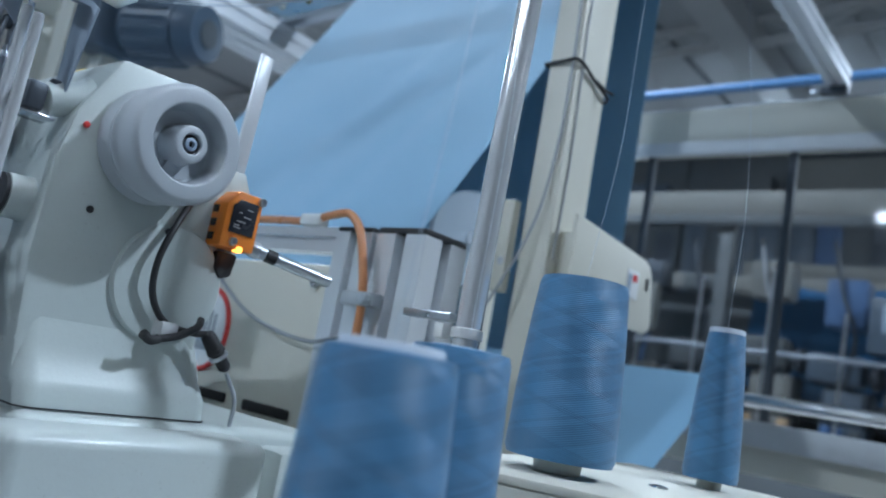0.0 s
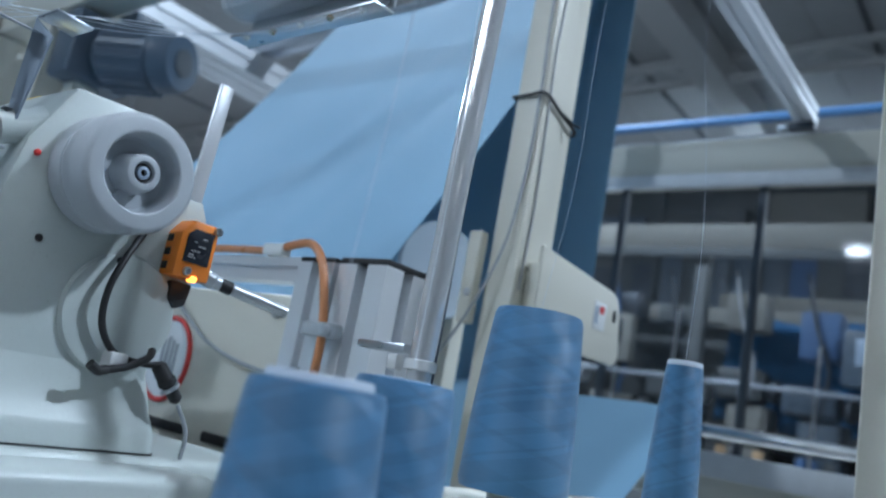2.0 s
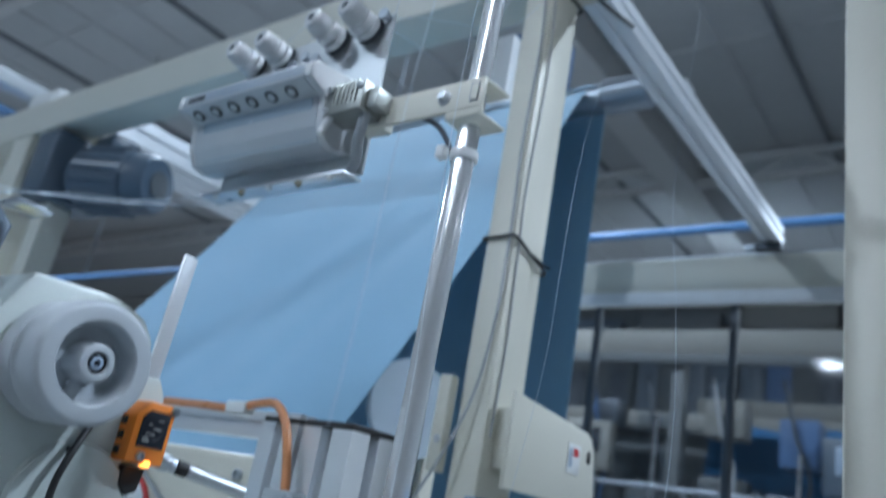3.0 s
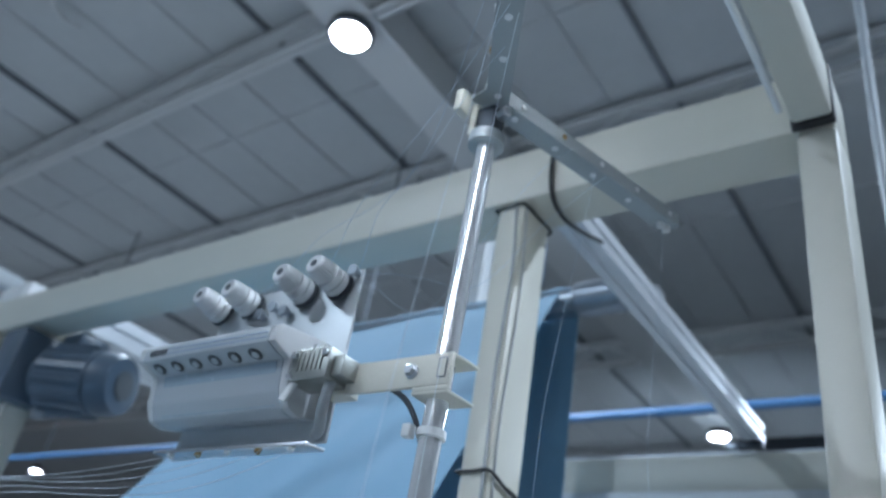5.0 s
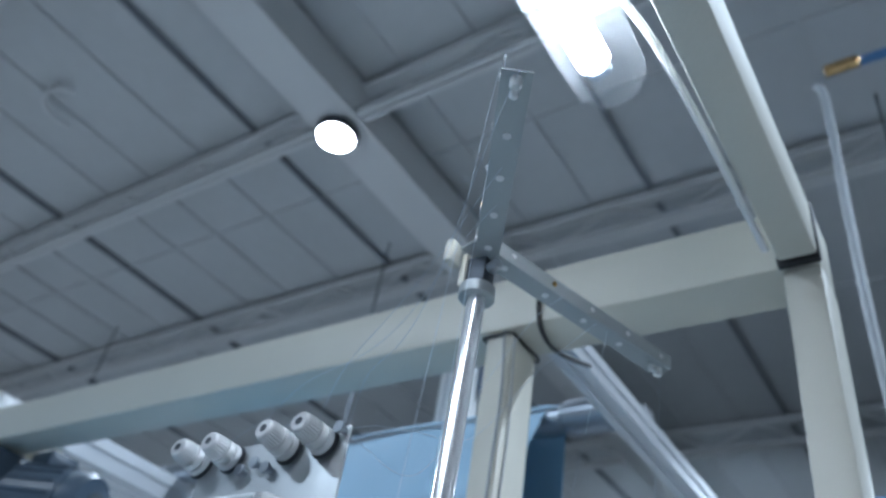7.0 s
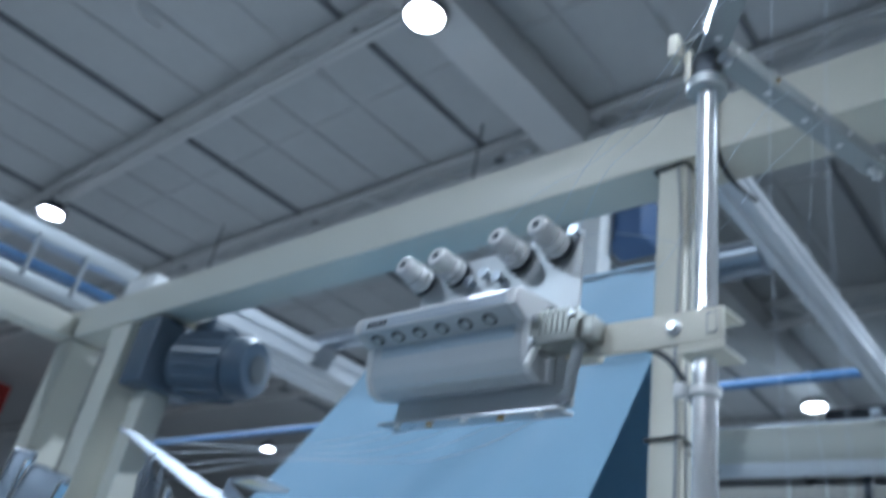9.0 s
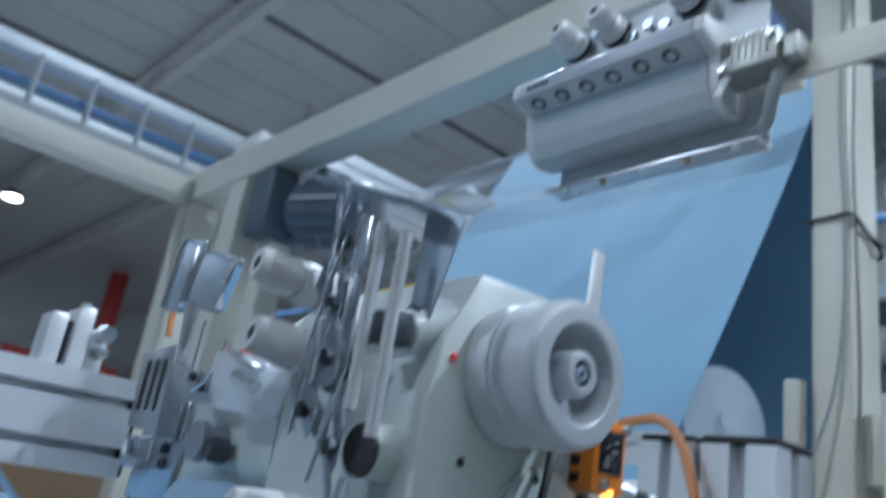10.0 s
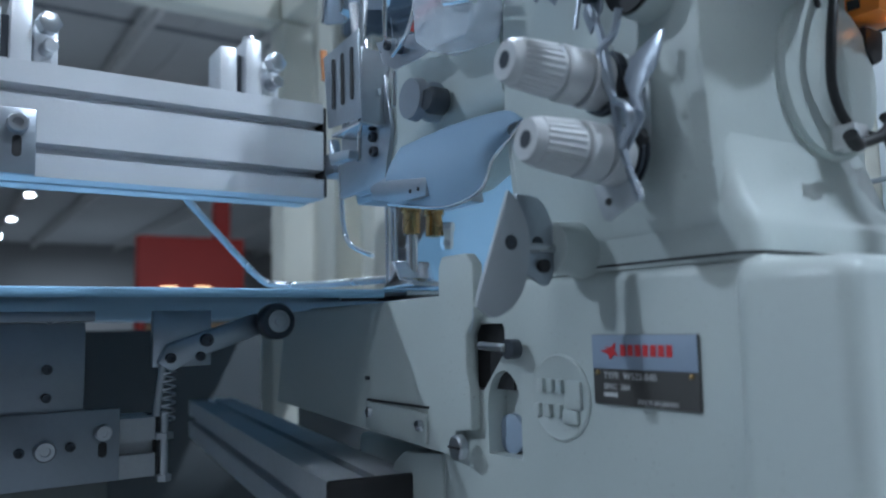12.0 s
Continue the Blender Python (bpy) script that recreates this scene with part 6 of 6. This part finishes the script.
def under_bed():
    root = thing("edge_bracket", (-0.83, 0.0, 0.87), "dark zinc bracket under the cloth with socket screws", "bracket")
    part("plate", box(-0.828, -0.82, -0.060, 0.0245, 0.90, 0.978, 0.001), ZINCD, root)
    part("top_flange", box(-0.845, -0.812, -0.064, 0.029, 0.9785, 0.985, 0.001), ZINCD, root)
    part("foot_plate", box(-0.820, -0.815, -0.075, 0.046, 0.874, 0.921, 0.001), ZINCD, root)
    for y, z, r, m in ((0.002, 0.948, 0.003, DARKM), (0.002, 0.930, 0.003, DARKM), (0.001, 0.8975, 0.0065, STEEL), (-0.013, 0.8975, 0.003, DARKM), (0.016, 0.8985, 0.003, DARKM), (0.0355, 0.906, 0.0052, STEEL), (0.003, 0.981, 0.004, STEEL)):
        screw((-0.8148 if z < 0.921 else -0.8198, y, z), (1, 0, 0), r, root, m)
    part("slot", slab(rrect(0.0355, 0.895, 0.0025, 0.005, 0.0024, 4), "x", -0.8149, -0.8143), BLACK, root)
    lev = thing("roller_lever", (-0.80, 0.1, 0.87), "spring-loaded lever with a black pressure roller", "lever")
    part("plate", box(-0.812, -0.806, 0.064, 0.1035, 0.947, 0.985, 0.001), ZINC, lev)
    part("arm", slab([(0.066, 0.950), (0.072, 0.962), (0.132, 0.982), (0.150, 0.984), (0.150, 0.972), (0.100, 0.955), (0.075, 0.944)], "x", -0.8055, -0.800, 0.001), ZINC, lev)
    for y, z, r in ((0.098, 0.9645, 0.0045), (0.074, 0.953, 0.0035), (0.094, 0.9535, 0.0032)):
        screw((-0.7998, y, z), (1, 0, 0), r, lev, DARKM)
    ro = part("roller", spun([(0, 0.0115), (0.002, 0.0128), (0.012, 0.0128), (0.014, 0.0115)], (-0.800, 0.1455, 0.9765), (1, 0, 0), None, 32), DARKM, lev, "black rubber roller")
    part("bearing", spun([(0, 0.0078), (0.001, 0.0078), (0.001, 0.006), (0.0005, 0.0055), (0.0005, 0.0035), (0.002, 0.003), (0.002, 0.0003)], (-0.786, 0.1455, 0.9765), (1, 0, 0), None, 28), STEEL, ro)
    part("strut", rod((-0.803, 0.0705, 0.953), (-0.803, 0.066, 0.915), 0.0025), STEEL, lev)
    part("bolt", rod((-0.803, 0.0715, 0.874), (-0.803, 0.0715, 0.918), 0.0025), STEEL, lev)
    part("bolt_head", spun([(0, 0.005), (0.004, 0.005)], (-0.803, 0.0715, 0.8725), (0, 0, 1), None, 6), STEEL, lev)
    part("nut", spun([(0, 0.0062), (0.004, 0.0062)], (-0.803, 0.0715, 0.900), (0, 0, 1), None, 6), STEEL, lev)
    spring = [(-0.803 + 0.005 * math.cos(k * 0.9), 0.0735 + 0.005 * math.sin(k * 0.9), 0.912 + 0.00075 * k) for k in range(46)]
    part("spring", tube(spring, 0.0007, None, 5, False), STEEL, lev)
    rail = thing("lower_rail", (-0.69, 0.166, 0.84), "dusty dark aluminium rail under the cloth", "rail")
    extrusion("profile", "x", (-1.32, 0.138, 0.834), (-0.688, 0.194, 0.880), ALUD, rail, slot=0.008, depth=0.008)
    part("cap", box(-0.6878, -0.683, 0.137, 0.195, 0.833, 0.881, 0.002), BLACK, rail)
    rail.rotation_euler = (0, 0, radians(-8.5))
    cross = thing("lower_rail", (-1.0, 0.0, 0.84), "dark aluminium cross rail under the bracket", "rail")
    extrusion("profile", "y", (-0.868, -1.0, 0.872), (-0.829, 0.072, 0.912), ALUD, cross)
    part("cap", box(-0.868, -0.829, 0.0725, 0.076, 0.872, 0.912, 0.001), BLACK, cross)
    back = thing("bed_skirt", (-1.6, 0.5, 0.3), "dark painted sheet-metal skirt under the table", "machine panel")
    part("panel", box(-1.72, -1.70, -1.5, 1.2, 0.05, 0.975, 0.003), DARKG, back)
    part("panel_post", box(-1.40, -1.35, 0.36, 0.40, 0.0, 0.97, 0.003), CREAM, back)
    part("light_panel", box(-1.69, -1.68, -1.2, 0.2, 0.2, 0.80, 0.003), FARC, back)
    table = thing("machine_table", (-0.55, 0.3, 0.0), "cream steel table carrying the sewing machine", "table")
    part("top", box(-0.80, -0.315, 0.20, 0.80, 0.83, 0.859, 0.004), CREAM, table)
    for x, y in ((-0.79, 0.23), (-0.36, 0.23), (-0.79, 0.72), (-0.36, 0.72)):
        part("leg", box(x, x + 0.04, y, y + 0.04, 0, 0.829, 0.003), CREAM, table)


def motor():
    root = thing("drive_motor", (-1.6, 0.9, 1.6), "blue-grey electric gear motor hung under a rail", "motor")
    part("body", spun([(0, 0.055), (0.005, 0.075), (0.13, 0.075), (0.14, 0.06), (0.16, 0.05)], (-1.60, 0.86, 1.703), (-1, -0.45, 0.0), None, 36), MOTORP, root)
    part("fan_cover", spun([(-0.05, 0.03), (-0.048, 0.062), (-0.03, 0.07), (0, 0.072)], (-1.60, 0.86, 1.703), (-1, -0.45, 0), None, 36), MOTORP, root)
    axis = Vector((-1, -0.45, 0)).normalized()
    qm = axis.to_track_quat("Z", "Y").to_matrix()
    for k in range(18):
        a = 2 * math.pi * k / 18
        d = qm @ Vector((math.cos(a), math.sin(a), 0))
        p0 = Vector((-1.60, 0.86, 1.703)) + d * 0.077
        part("cooling_fin", rod(p0 + axis * 0.012, p0 + axis * 0.125, 0.0045, None, 6), MOTORP, root)
    part("fan_eye", spun([(0, 0.032), (0.002, 0.032), (0.003, 0.02)], (-1.5535, 0.8810, 1.703), (1, 0.45, 0), None, 28), DARKG, root)
    part("gearbox", box(-1.845, -1.745, 0.715, 0.875, 1.635, 1.80, 0.012), MOTORP, root)
    part("terminal_box", box(-1.72, -1.64, 0.79, 0.86, 1.770, 1.805, 0.006), MOTORP, root)
    part("hanger", box(-1.86, -1.80, 0.835, 0.895, 1.80, 1.868, 0.002), CREAM, root)
    white = thing("junction_box", (-2.2, 0.8, 1.9), "white junction box standing on the frame", "box")
    part("box", box(-2.20, -2.05, 0.80, 0.88, 1.888, 2.02, 0.006), WHITEP, white)
    part("lid", box(-2.19, -2.06, 0.795, 0.7995, 1.895, 2.01, 0.002), WHITEP, white)


def cable_tray():
    root = thing("cable_tray", (-2.5, -0.2, 2.0), "grey steel cable tray with hangers and blue conduit", "cable tray")
    part("rail", box(-2.62, -2.56, -1.6, 0.98, 2.165, 2.215, 0.004), PLATE, root)
    part("rail", box(-2.62, -2.56, -1.6, 0.98, 2.02, 2.055, 0.004), PLATE, root)
    part("conduit", box(-2.66, -2.60, -1.6, 0.95, 2.095, 2.115, 0.006), BLUEP, root, "blue conduit")
    y = -1.45
    while y < 0.95:
        part("hanger", rod((-2.555, y, 2.03), (-2.555, y, 2.18), 0.008, None, 8), GREYP, root)
        y += 0.16
    part("stand", box(-2.62, -2.56, 0.985, 1.03, 0, 2.215, 0.003), CREAM, root)
    part("stand", box(-2.62, -2.56, -1.65, -1.605, 0, 2.215, 0.003), CREAM, root)


# ---- the far hall ----
def far_line(x, y, seed):
    """Another sewing line across the hall: cream gantry darkened in its colour, machine heads, motors, rods, cloth."""
    rnd = random.Random(seed)
    root = thing("far_sewing_line", (x, y, 0), "cream sewing line in dimmed colour with dark machine heads across the hall", "machine", "sewing lines across the hall")
    w = 1.55
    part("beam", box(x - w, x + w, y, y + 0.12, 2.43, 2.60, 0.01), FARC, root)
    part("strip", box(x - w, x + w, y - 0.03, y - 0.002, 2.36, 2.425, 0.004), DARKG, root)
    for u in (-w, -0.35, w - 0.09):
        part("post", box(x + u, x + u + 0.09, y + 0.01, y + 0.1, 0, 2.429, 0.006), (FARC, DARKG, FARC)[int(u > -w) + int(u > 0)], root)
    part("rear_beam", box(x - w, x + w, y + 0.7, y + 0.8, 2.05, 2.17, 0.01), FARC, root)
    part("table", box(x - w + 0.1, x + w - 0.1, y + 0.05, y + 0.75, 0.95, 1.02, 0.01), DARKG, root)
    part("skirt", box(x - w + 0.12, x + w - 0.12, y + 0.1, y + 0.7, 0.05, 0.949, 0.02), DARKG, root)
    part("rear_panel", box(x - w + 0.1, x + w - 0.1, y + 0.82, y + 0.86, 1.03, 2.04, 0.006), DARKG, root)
    part("shelf_rail", rod((x - w, y - 0.02, 1.55), (x + w, y - 0.02, 1.56), 0.016), ZINCD, root)
    for k in range(7):
        u = x - w + 0.25 + (2 * w - 0.5) * k / 6 + rnd.uniform(-0.06, 0.06)
        h = rnd.uniform(0.45, 0.85)
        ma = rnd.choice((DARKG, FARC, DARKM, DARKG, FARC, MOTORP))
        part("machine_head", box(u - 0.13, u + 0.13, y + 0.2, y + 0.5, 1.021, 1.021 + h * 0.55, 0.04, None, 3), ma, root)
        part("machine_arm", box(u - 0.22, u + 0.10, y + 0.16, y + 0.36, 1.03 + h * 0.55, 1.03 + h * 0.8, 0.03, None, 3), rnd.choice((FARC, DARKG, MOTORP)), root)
        part("handwheel", rod((u + 0.135, y + 0.25, 1.02 + h * 0.66), (u + 0.19, y + 0.24, 1.02 + h * 0.66), 0.075), rnd.choice((GREYP, DARKM)), root)
        part("thread_pole", rod((u, y + 0.05, 1.021), (u + 0.01, y + 0.05, rnd.uniform(1.8, 2.3)), 0.012), STEEL, root)
        part("hanging_unit", box(u - rnd.uniform(0.06, 0.16), u + 0.1, y + 0.1, y + 0.3, rnd.uniform(1.75, 1.95), rnd.uniform(2.02, 2.3), 0.015), rnd.choice((DARKG, DARKM, MOTORP, FARB, FARC, DARKG)), root)
        for q in range(3):
            c, z = u + rnd.uniform(-0.2, 0.2), 1.021
            part("thread_cone", spun([(0, 0.055), (0.16, 0.03)], (c, y + 0.09 + 0.05 * q, z), (0, 0, 1), None, 16), rnd.choice((FARB, FARC, FARB, WOOD, DARKG)), root)
        part("cable", tube([(u - 0.1, y + 0.08, 2.3), (u - 0.02, y + 0.07, 1.95), (u + 0.06, y + 0.08, 1.7), (u + 0.02, y + 0.1, 1.4)], 0.012), rnd.choice((BLACK, FARB, GREYC, DARKM)), root)
    for k in range(2):
        u = x + (-0.9, 0.75)[k]
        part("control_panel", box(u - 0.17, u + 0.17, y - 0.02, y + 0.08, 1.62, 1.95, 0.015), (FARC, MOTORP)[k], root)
        part("panel_screen", box(u - 0.10, u + 0.10, y - 0.026, y - 0.021, 1.74, 1.90, 0.002), (SCREEN, LABELB)[k], root)
    part("cloth", surface(lambda a, b: (x - 0.3 + 0.9 * a, y + 0.5 + 0.2 * b, 1.35 + 0.75 * b + 0.02 * math.sin(9 * a)), 10, 6, 0.004), CLOTHD, root, "dark blue cloth drawn upward", 80)


def far_things():
    rnd = random.Random(7)
    pipe = thing("blue_pipe", (-1, 4, 2.87), "blue painted air pipe across the hall", "pipe", "", "structure")
    part("pipe", rod((-9, 4.0, 2.87), (5, 4.0, 2.885), 0.025), BLUEP, pipe)
    for x in (-8.0, -4.0, 0.0, 4.0):
        part("hanger", rod((x, 4, 2.9), (x, 4, 5.6), 0.008), DARKM, pipe)
    drop = thing("air_drop_hose", (0.2, 2.6, 3.4), "blue-grey air hose dropping from the ceiling", "hose")
    part("hose", tube([(-0.207, 2.55, 4.182), (-0.177, 2.5, 4.022), (-0.186, 2.5, 3.322), (-0.186, 2.5, 2.735), (-0.166, 2.5, 1.2), (-0.166, 2.5, 0.0)], 0.016), GREYC, drop)
    part("pipe", rod((-0.1, 2.56, 4.27), (3.2, 2.6, 4.33), 0.022), BLUEP, drop, "blue feed pipe")
    part("joint", rod((-0.16, 2.55, 4.26), (-0.02, 2.555, 4.272), 0.03), BRASS, drop)
    # machines on the far side, low rows of cabinets, shelves and crates
    def far_machine(x, y, w, d, h, mats, label):
        m = thing("far_machine", (x, y, 0), label, "machine", "machines across the hall")
        part("body", box(x - w / 2, x + w / 2, y, y + d, 0, h * 0.45, 0.02), mats[0], m)
        part("mast", box(x - w / 2, x - w / 2 + 0.12, y, y + 0.12, h * 0.45, h, 0.01), mats[1], m)
        part("mast", box(x + w / 2 - 0.12, x + w / 2, y, y + 0.12, h * 0.45, h, 0.01), mats[1], m)
        part("head", box(x - w / 2, x + w / 2, y - 0.05, y + d * 0.6, h * 0.86, h, 0.02), mats[1], m)
        for k in range(7):
            cx = x - w / 2 + 0.15 + (w - 0.3) * k / 6
            hh = rnd.uniform(0.08, 0.35)
            part("unit", box(cx - 0.09, cx + 0.09, y + 0.1, y + 0.35, h * 0.45, h * 0.45 + hh, 0.012), rnd.choice((DARKG, FARC, FARB, GREYP, DARKM)), m)
        for k in range(3):
            cx = x + rnd.uniform(-0.4, 0.4) * w
            part("panel", box(cx - 0.14, cx + 0.14, y - 0.02, y - 0.002, h * rnd.uniform(0.15, 0.25), h * rnd.uniform(0.3, 0.4), 0.01), rnd.choice((FARC, FARB, WHITEP)), m)
    spots = ((-4.4, 6.4, 2.0, 0.9, 1.9), (-2.0, 6.2, 2.1, 0.9, 2.1), (0.4, 6.6, 2.0, 1.0, 1.95), (-7.6, 7.6, 2.0, 1.0, 2.4), (-12.0, 6.6, 2.4, 1.0, 2.3), (-11.5, 10.2, 2.6, 1.0, 2.5))
    for k, (x, y, w, d, h) in enumerate(spots):
        far_machine(x, y, w, d, h, ((DARKG, MOTORP), (FARB, DARKM), (DARKG, FARC))[k % 3], ("dark grey knitting machine with a blue-grey head", "dark blue sewing station with a steel gantry", "dark machine with a pale overhead rack")[k % 3])
    for k in range(9):
        x, y = -5.2 + 1.05 * k, 5.2 + 0.5 * (k % 3)
        crate = thing("cardboard_box", (x, y, 0.0), "brown cardboard box stacked on a dark trolley", "box", "cardboard boxes")
        part("trolley", box(x - 0.3, x + 0.3, y, y + 0.4, 0, 0.62, 0.02), DARKG, crate)
        part("carton", box(x - 0.24, x + 0.24, y + 0.02, y + 0.36, 0.622, 0.85 + 0.06 * (k % 2), 0.008), (WOOD, FARC, WOOD)[k % 3], crate)
    for k in range(9):
        x = -7.2 + 1.25 * k
        back = thing("far_cabinet", (x, 9.2, 0), "tall dark machine cabinet at the back of the hall", "cabinet", "far cabinets")
        h = 4.35 + 0.4 * rnd.random()
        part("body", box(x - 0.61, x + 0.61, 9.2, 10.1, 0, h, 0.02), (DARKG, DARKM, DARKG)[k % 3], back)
        for q in range(4):
            part("door_panel", box(x - 0.57 + 0.29 * q, x - 0.31 + 0.29 * q, 9.175, 9.198, 0.2, h - rnd.uniform(0.2, 1.4), 0.008), rnd.choice((DARKG, MOTORP, DARKM, FARB, DARKG)), back)
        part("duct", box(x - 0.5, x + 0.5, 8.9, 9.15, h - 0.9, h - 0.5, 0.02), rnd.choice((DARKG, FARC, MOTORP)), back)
    for x, y, seed in ((-1.6, 5.0, 1), (-4.9, 5.3, 2), (-1.0, 7.2, 4), (-6.2, 7.4, 5), (1.9, 5.2, 6)):
        far_line(x, y, seed)
    booth = thing("red_booth", (-19.8, 5.3, 0), "red painted booth with two warm lamps", "booth")
    part("wall", box(-20.2, -19.8, 4.15, 6.75, 0, 3.3, 0.03), REDB, booth)
    part("column", box(-20.0, -19.7, 5.95, 6.35, 3.31, 5.6, 0.03), REDB, booth)
    for y in (4.87, 5.70):
        part("lamp", box(-19.79, -19.76, y - 0.2, y + 0.2, 1.62, 2.06, 0.02), WARMG, booth, "warm lit window")
    part("counter", box(-19.7, -19.2, 4.3, 9.5, 0, 1.15, 0.02), WOOD, booth, "row of brown crates")
    part("counter_top", box(-19.75, -19.15, 4.3, 9.5, 1.152, 1.42, 0.02), DARKG, booth)
    door = thing("hall_door", (-45.9, 2.6, 0), "bright glazed hall door with a red sign above", "door", "", "structure")
    part("frame", box(-45.98, -45.9, 2.1, 3.3, 0, 2.55, 0.02), DARKG, door)
    part("pane", box(-45.9, -45.87, 2.2, 3.15, 1.0, 2.45, 0.01), DOORG, door, "bright glass pane")
    part("sign", box(-45.9, -45.87, 2.75, 3.15, 2.75, 2.95, 0.01), RED, door)


# ---- threads ----
def strand(pts, label, r=0.00023):
    a = Vector(pts[0])
    root = thing("thread", a, label, "thread", "loose threads")
    part("strand", tube(pts, r, None, 5), YARN, root)
    return root


def threads():
    made = []
    # from the cones up to the angle arms
    for p0, p1, sag in (((-0.1644, 0.1763, 1.06), (-0.162, 0.2144, 1.609), 0.004), ((-0.2065, 0.268, 1.07), (-0.214, 0.2853, 1.613), 0.005), ((-0.2045, 0.562, 1.121), (-0.2285, 0.6150, 1.640), 0.012), ((-0.2365, 0.410, 1.123), (-0.2495, 0.5200, 1.637), 0.010)):
        a, b = Vector(p0), Vector(p1)
        pts = [a.lerp(b, k / 6) + Vector((sag * math.sin(1.3 * k), sag * math.cos(1.7 * k) - sag, 0)) * math.sin(math.pi * k / 6) for k in range(7)]
        made.append(strand(pts, "thin pale blue thread rising from a cone", 0.00014))
    # wavy strands from the arms down to the detector's dials
    for k, (p0, p1) in enumerate((((-0.2278, 0.2975, 1.601), (-0.540, 0.372, 1.475)), ((-0.2042, 0.2644, 1.601), (-0.503, 0.372, 1.475)), ((-0.2477, 0.4439, 1.6218), (-0.437, 0.372, 1.477)), ((-0.1513, 0.1945, 1.5991), (-0.400, 0.374, 1.477)), ((-0.2363, 0.4912, 1.6218), (-0.384, 0.366, 1.474)))):
        a, b = Vector(p0), Vector(p1)
        pts = []
        for i in range(13):
            t = i / 12
            p = a.lerp(b, t) + Vector((0.006 * math.sin(9 * t + k), 0.010 * math.sin(7 * t + 2 * k), -0.10 * math.sin(math.pi * t) * (0.35 + 0.25 * (k % 3)) + 0.006 * math.sin(14 * t + k))) * math.sin(math.pi * min(1, t * 1.0))
            pts.append(p + Vector((-0.008, 0.019, 0.009)))
        made.append(strand(pts, "slack pale thread waving to a tension dial"))
    # from the detector's lip to the machine
    for k in range(5):
        a, b = Vector((-0.529 + 0.034 * k, 0.3615, 1.3275)), Vector((-0.54 + 0.012 * k, 0.150 + 0.002 * k, 1.252 - 0.006 * k))
        pts = [a.lerp(b, t / 6) + Vector((0, 0, -0.012 * math.sin(math.pi * t / 6) - 0.002 * k * math.sin(math.pi * t / 3))) for t in range(7)]
        made.append(strand(pts, "pale thread running down to the sewing machine"))
    for p0, p1 in (((-0.505, 0.152, 1.235), (-0.498, 0.150, 1.13)), ((-0.66, 0.168, 1.16), (-0.735, 0.222, 1.06)), ((-0.60, 0.19, 1.17), (-0.622, 0.150, 1.20)), ((-0.600, 0.181, 0.985), (-0.600, 0.179, 0.967))):
        made.append(strand([p0, Vector(p0).lerp(Vector(p1), 0.5) + Vector((0.002, 0, -0.003)), p1], "short pale thread on the machine"))
    return made


def motions():
    """The loose threads sway a little in the draught; all else stands still."""
    for k, ob in enumerate(LOOSE):
        m = ob.matrix_basis.copy()
        rows = []
        for i in range(13):
            a = (1.1 if k < 9 else 0.5) * math.sin(1.9 * i + 1.3 * k)
            b = (0.9 if k < 9 else 0.4) * math.cos(1.4 * i + 0.7 * k)
            rows.append((1.0 * i, m @ pose(0, 0, 0, a, b, 0)))
        walk(ob, rows)


hall()
dark_rails()
for y in (-3.7, 0.55, 2.5, 4.4, 8.3, 12.2, 16.1):
    truss(y)
hall_lights()
line_frame()
overhead_rails()
far_gantry()
cloth()
rear_upright()
MACHINE = machine()
base_block()
machine_front(MACHINE)
sensor_group()
rear_station()
post_cables()
thread_stand()
thread_detector()
fluorescent()
cross_beam()
under_bed()
motor()
cable_tray()
far_things()
LOOSE = threads()
motions()
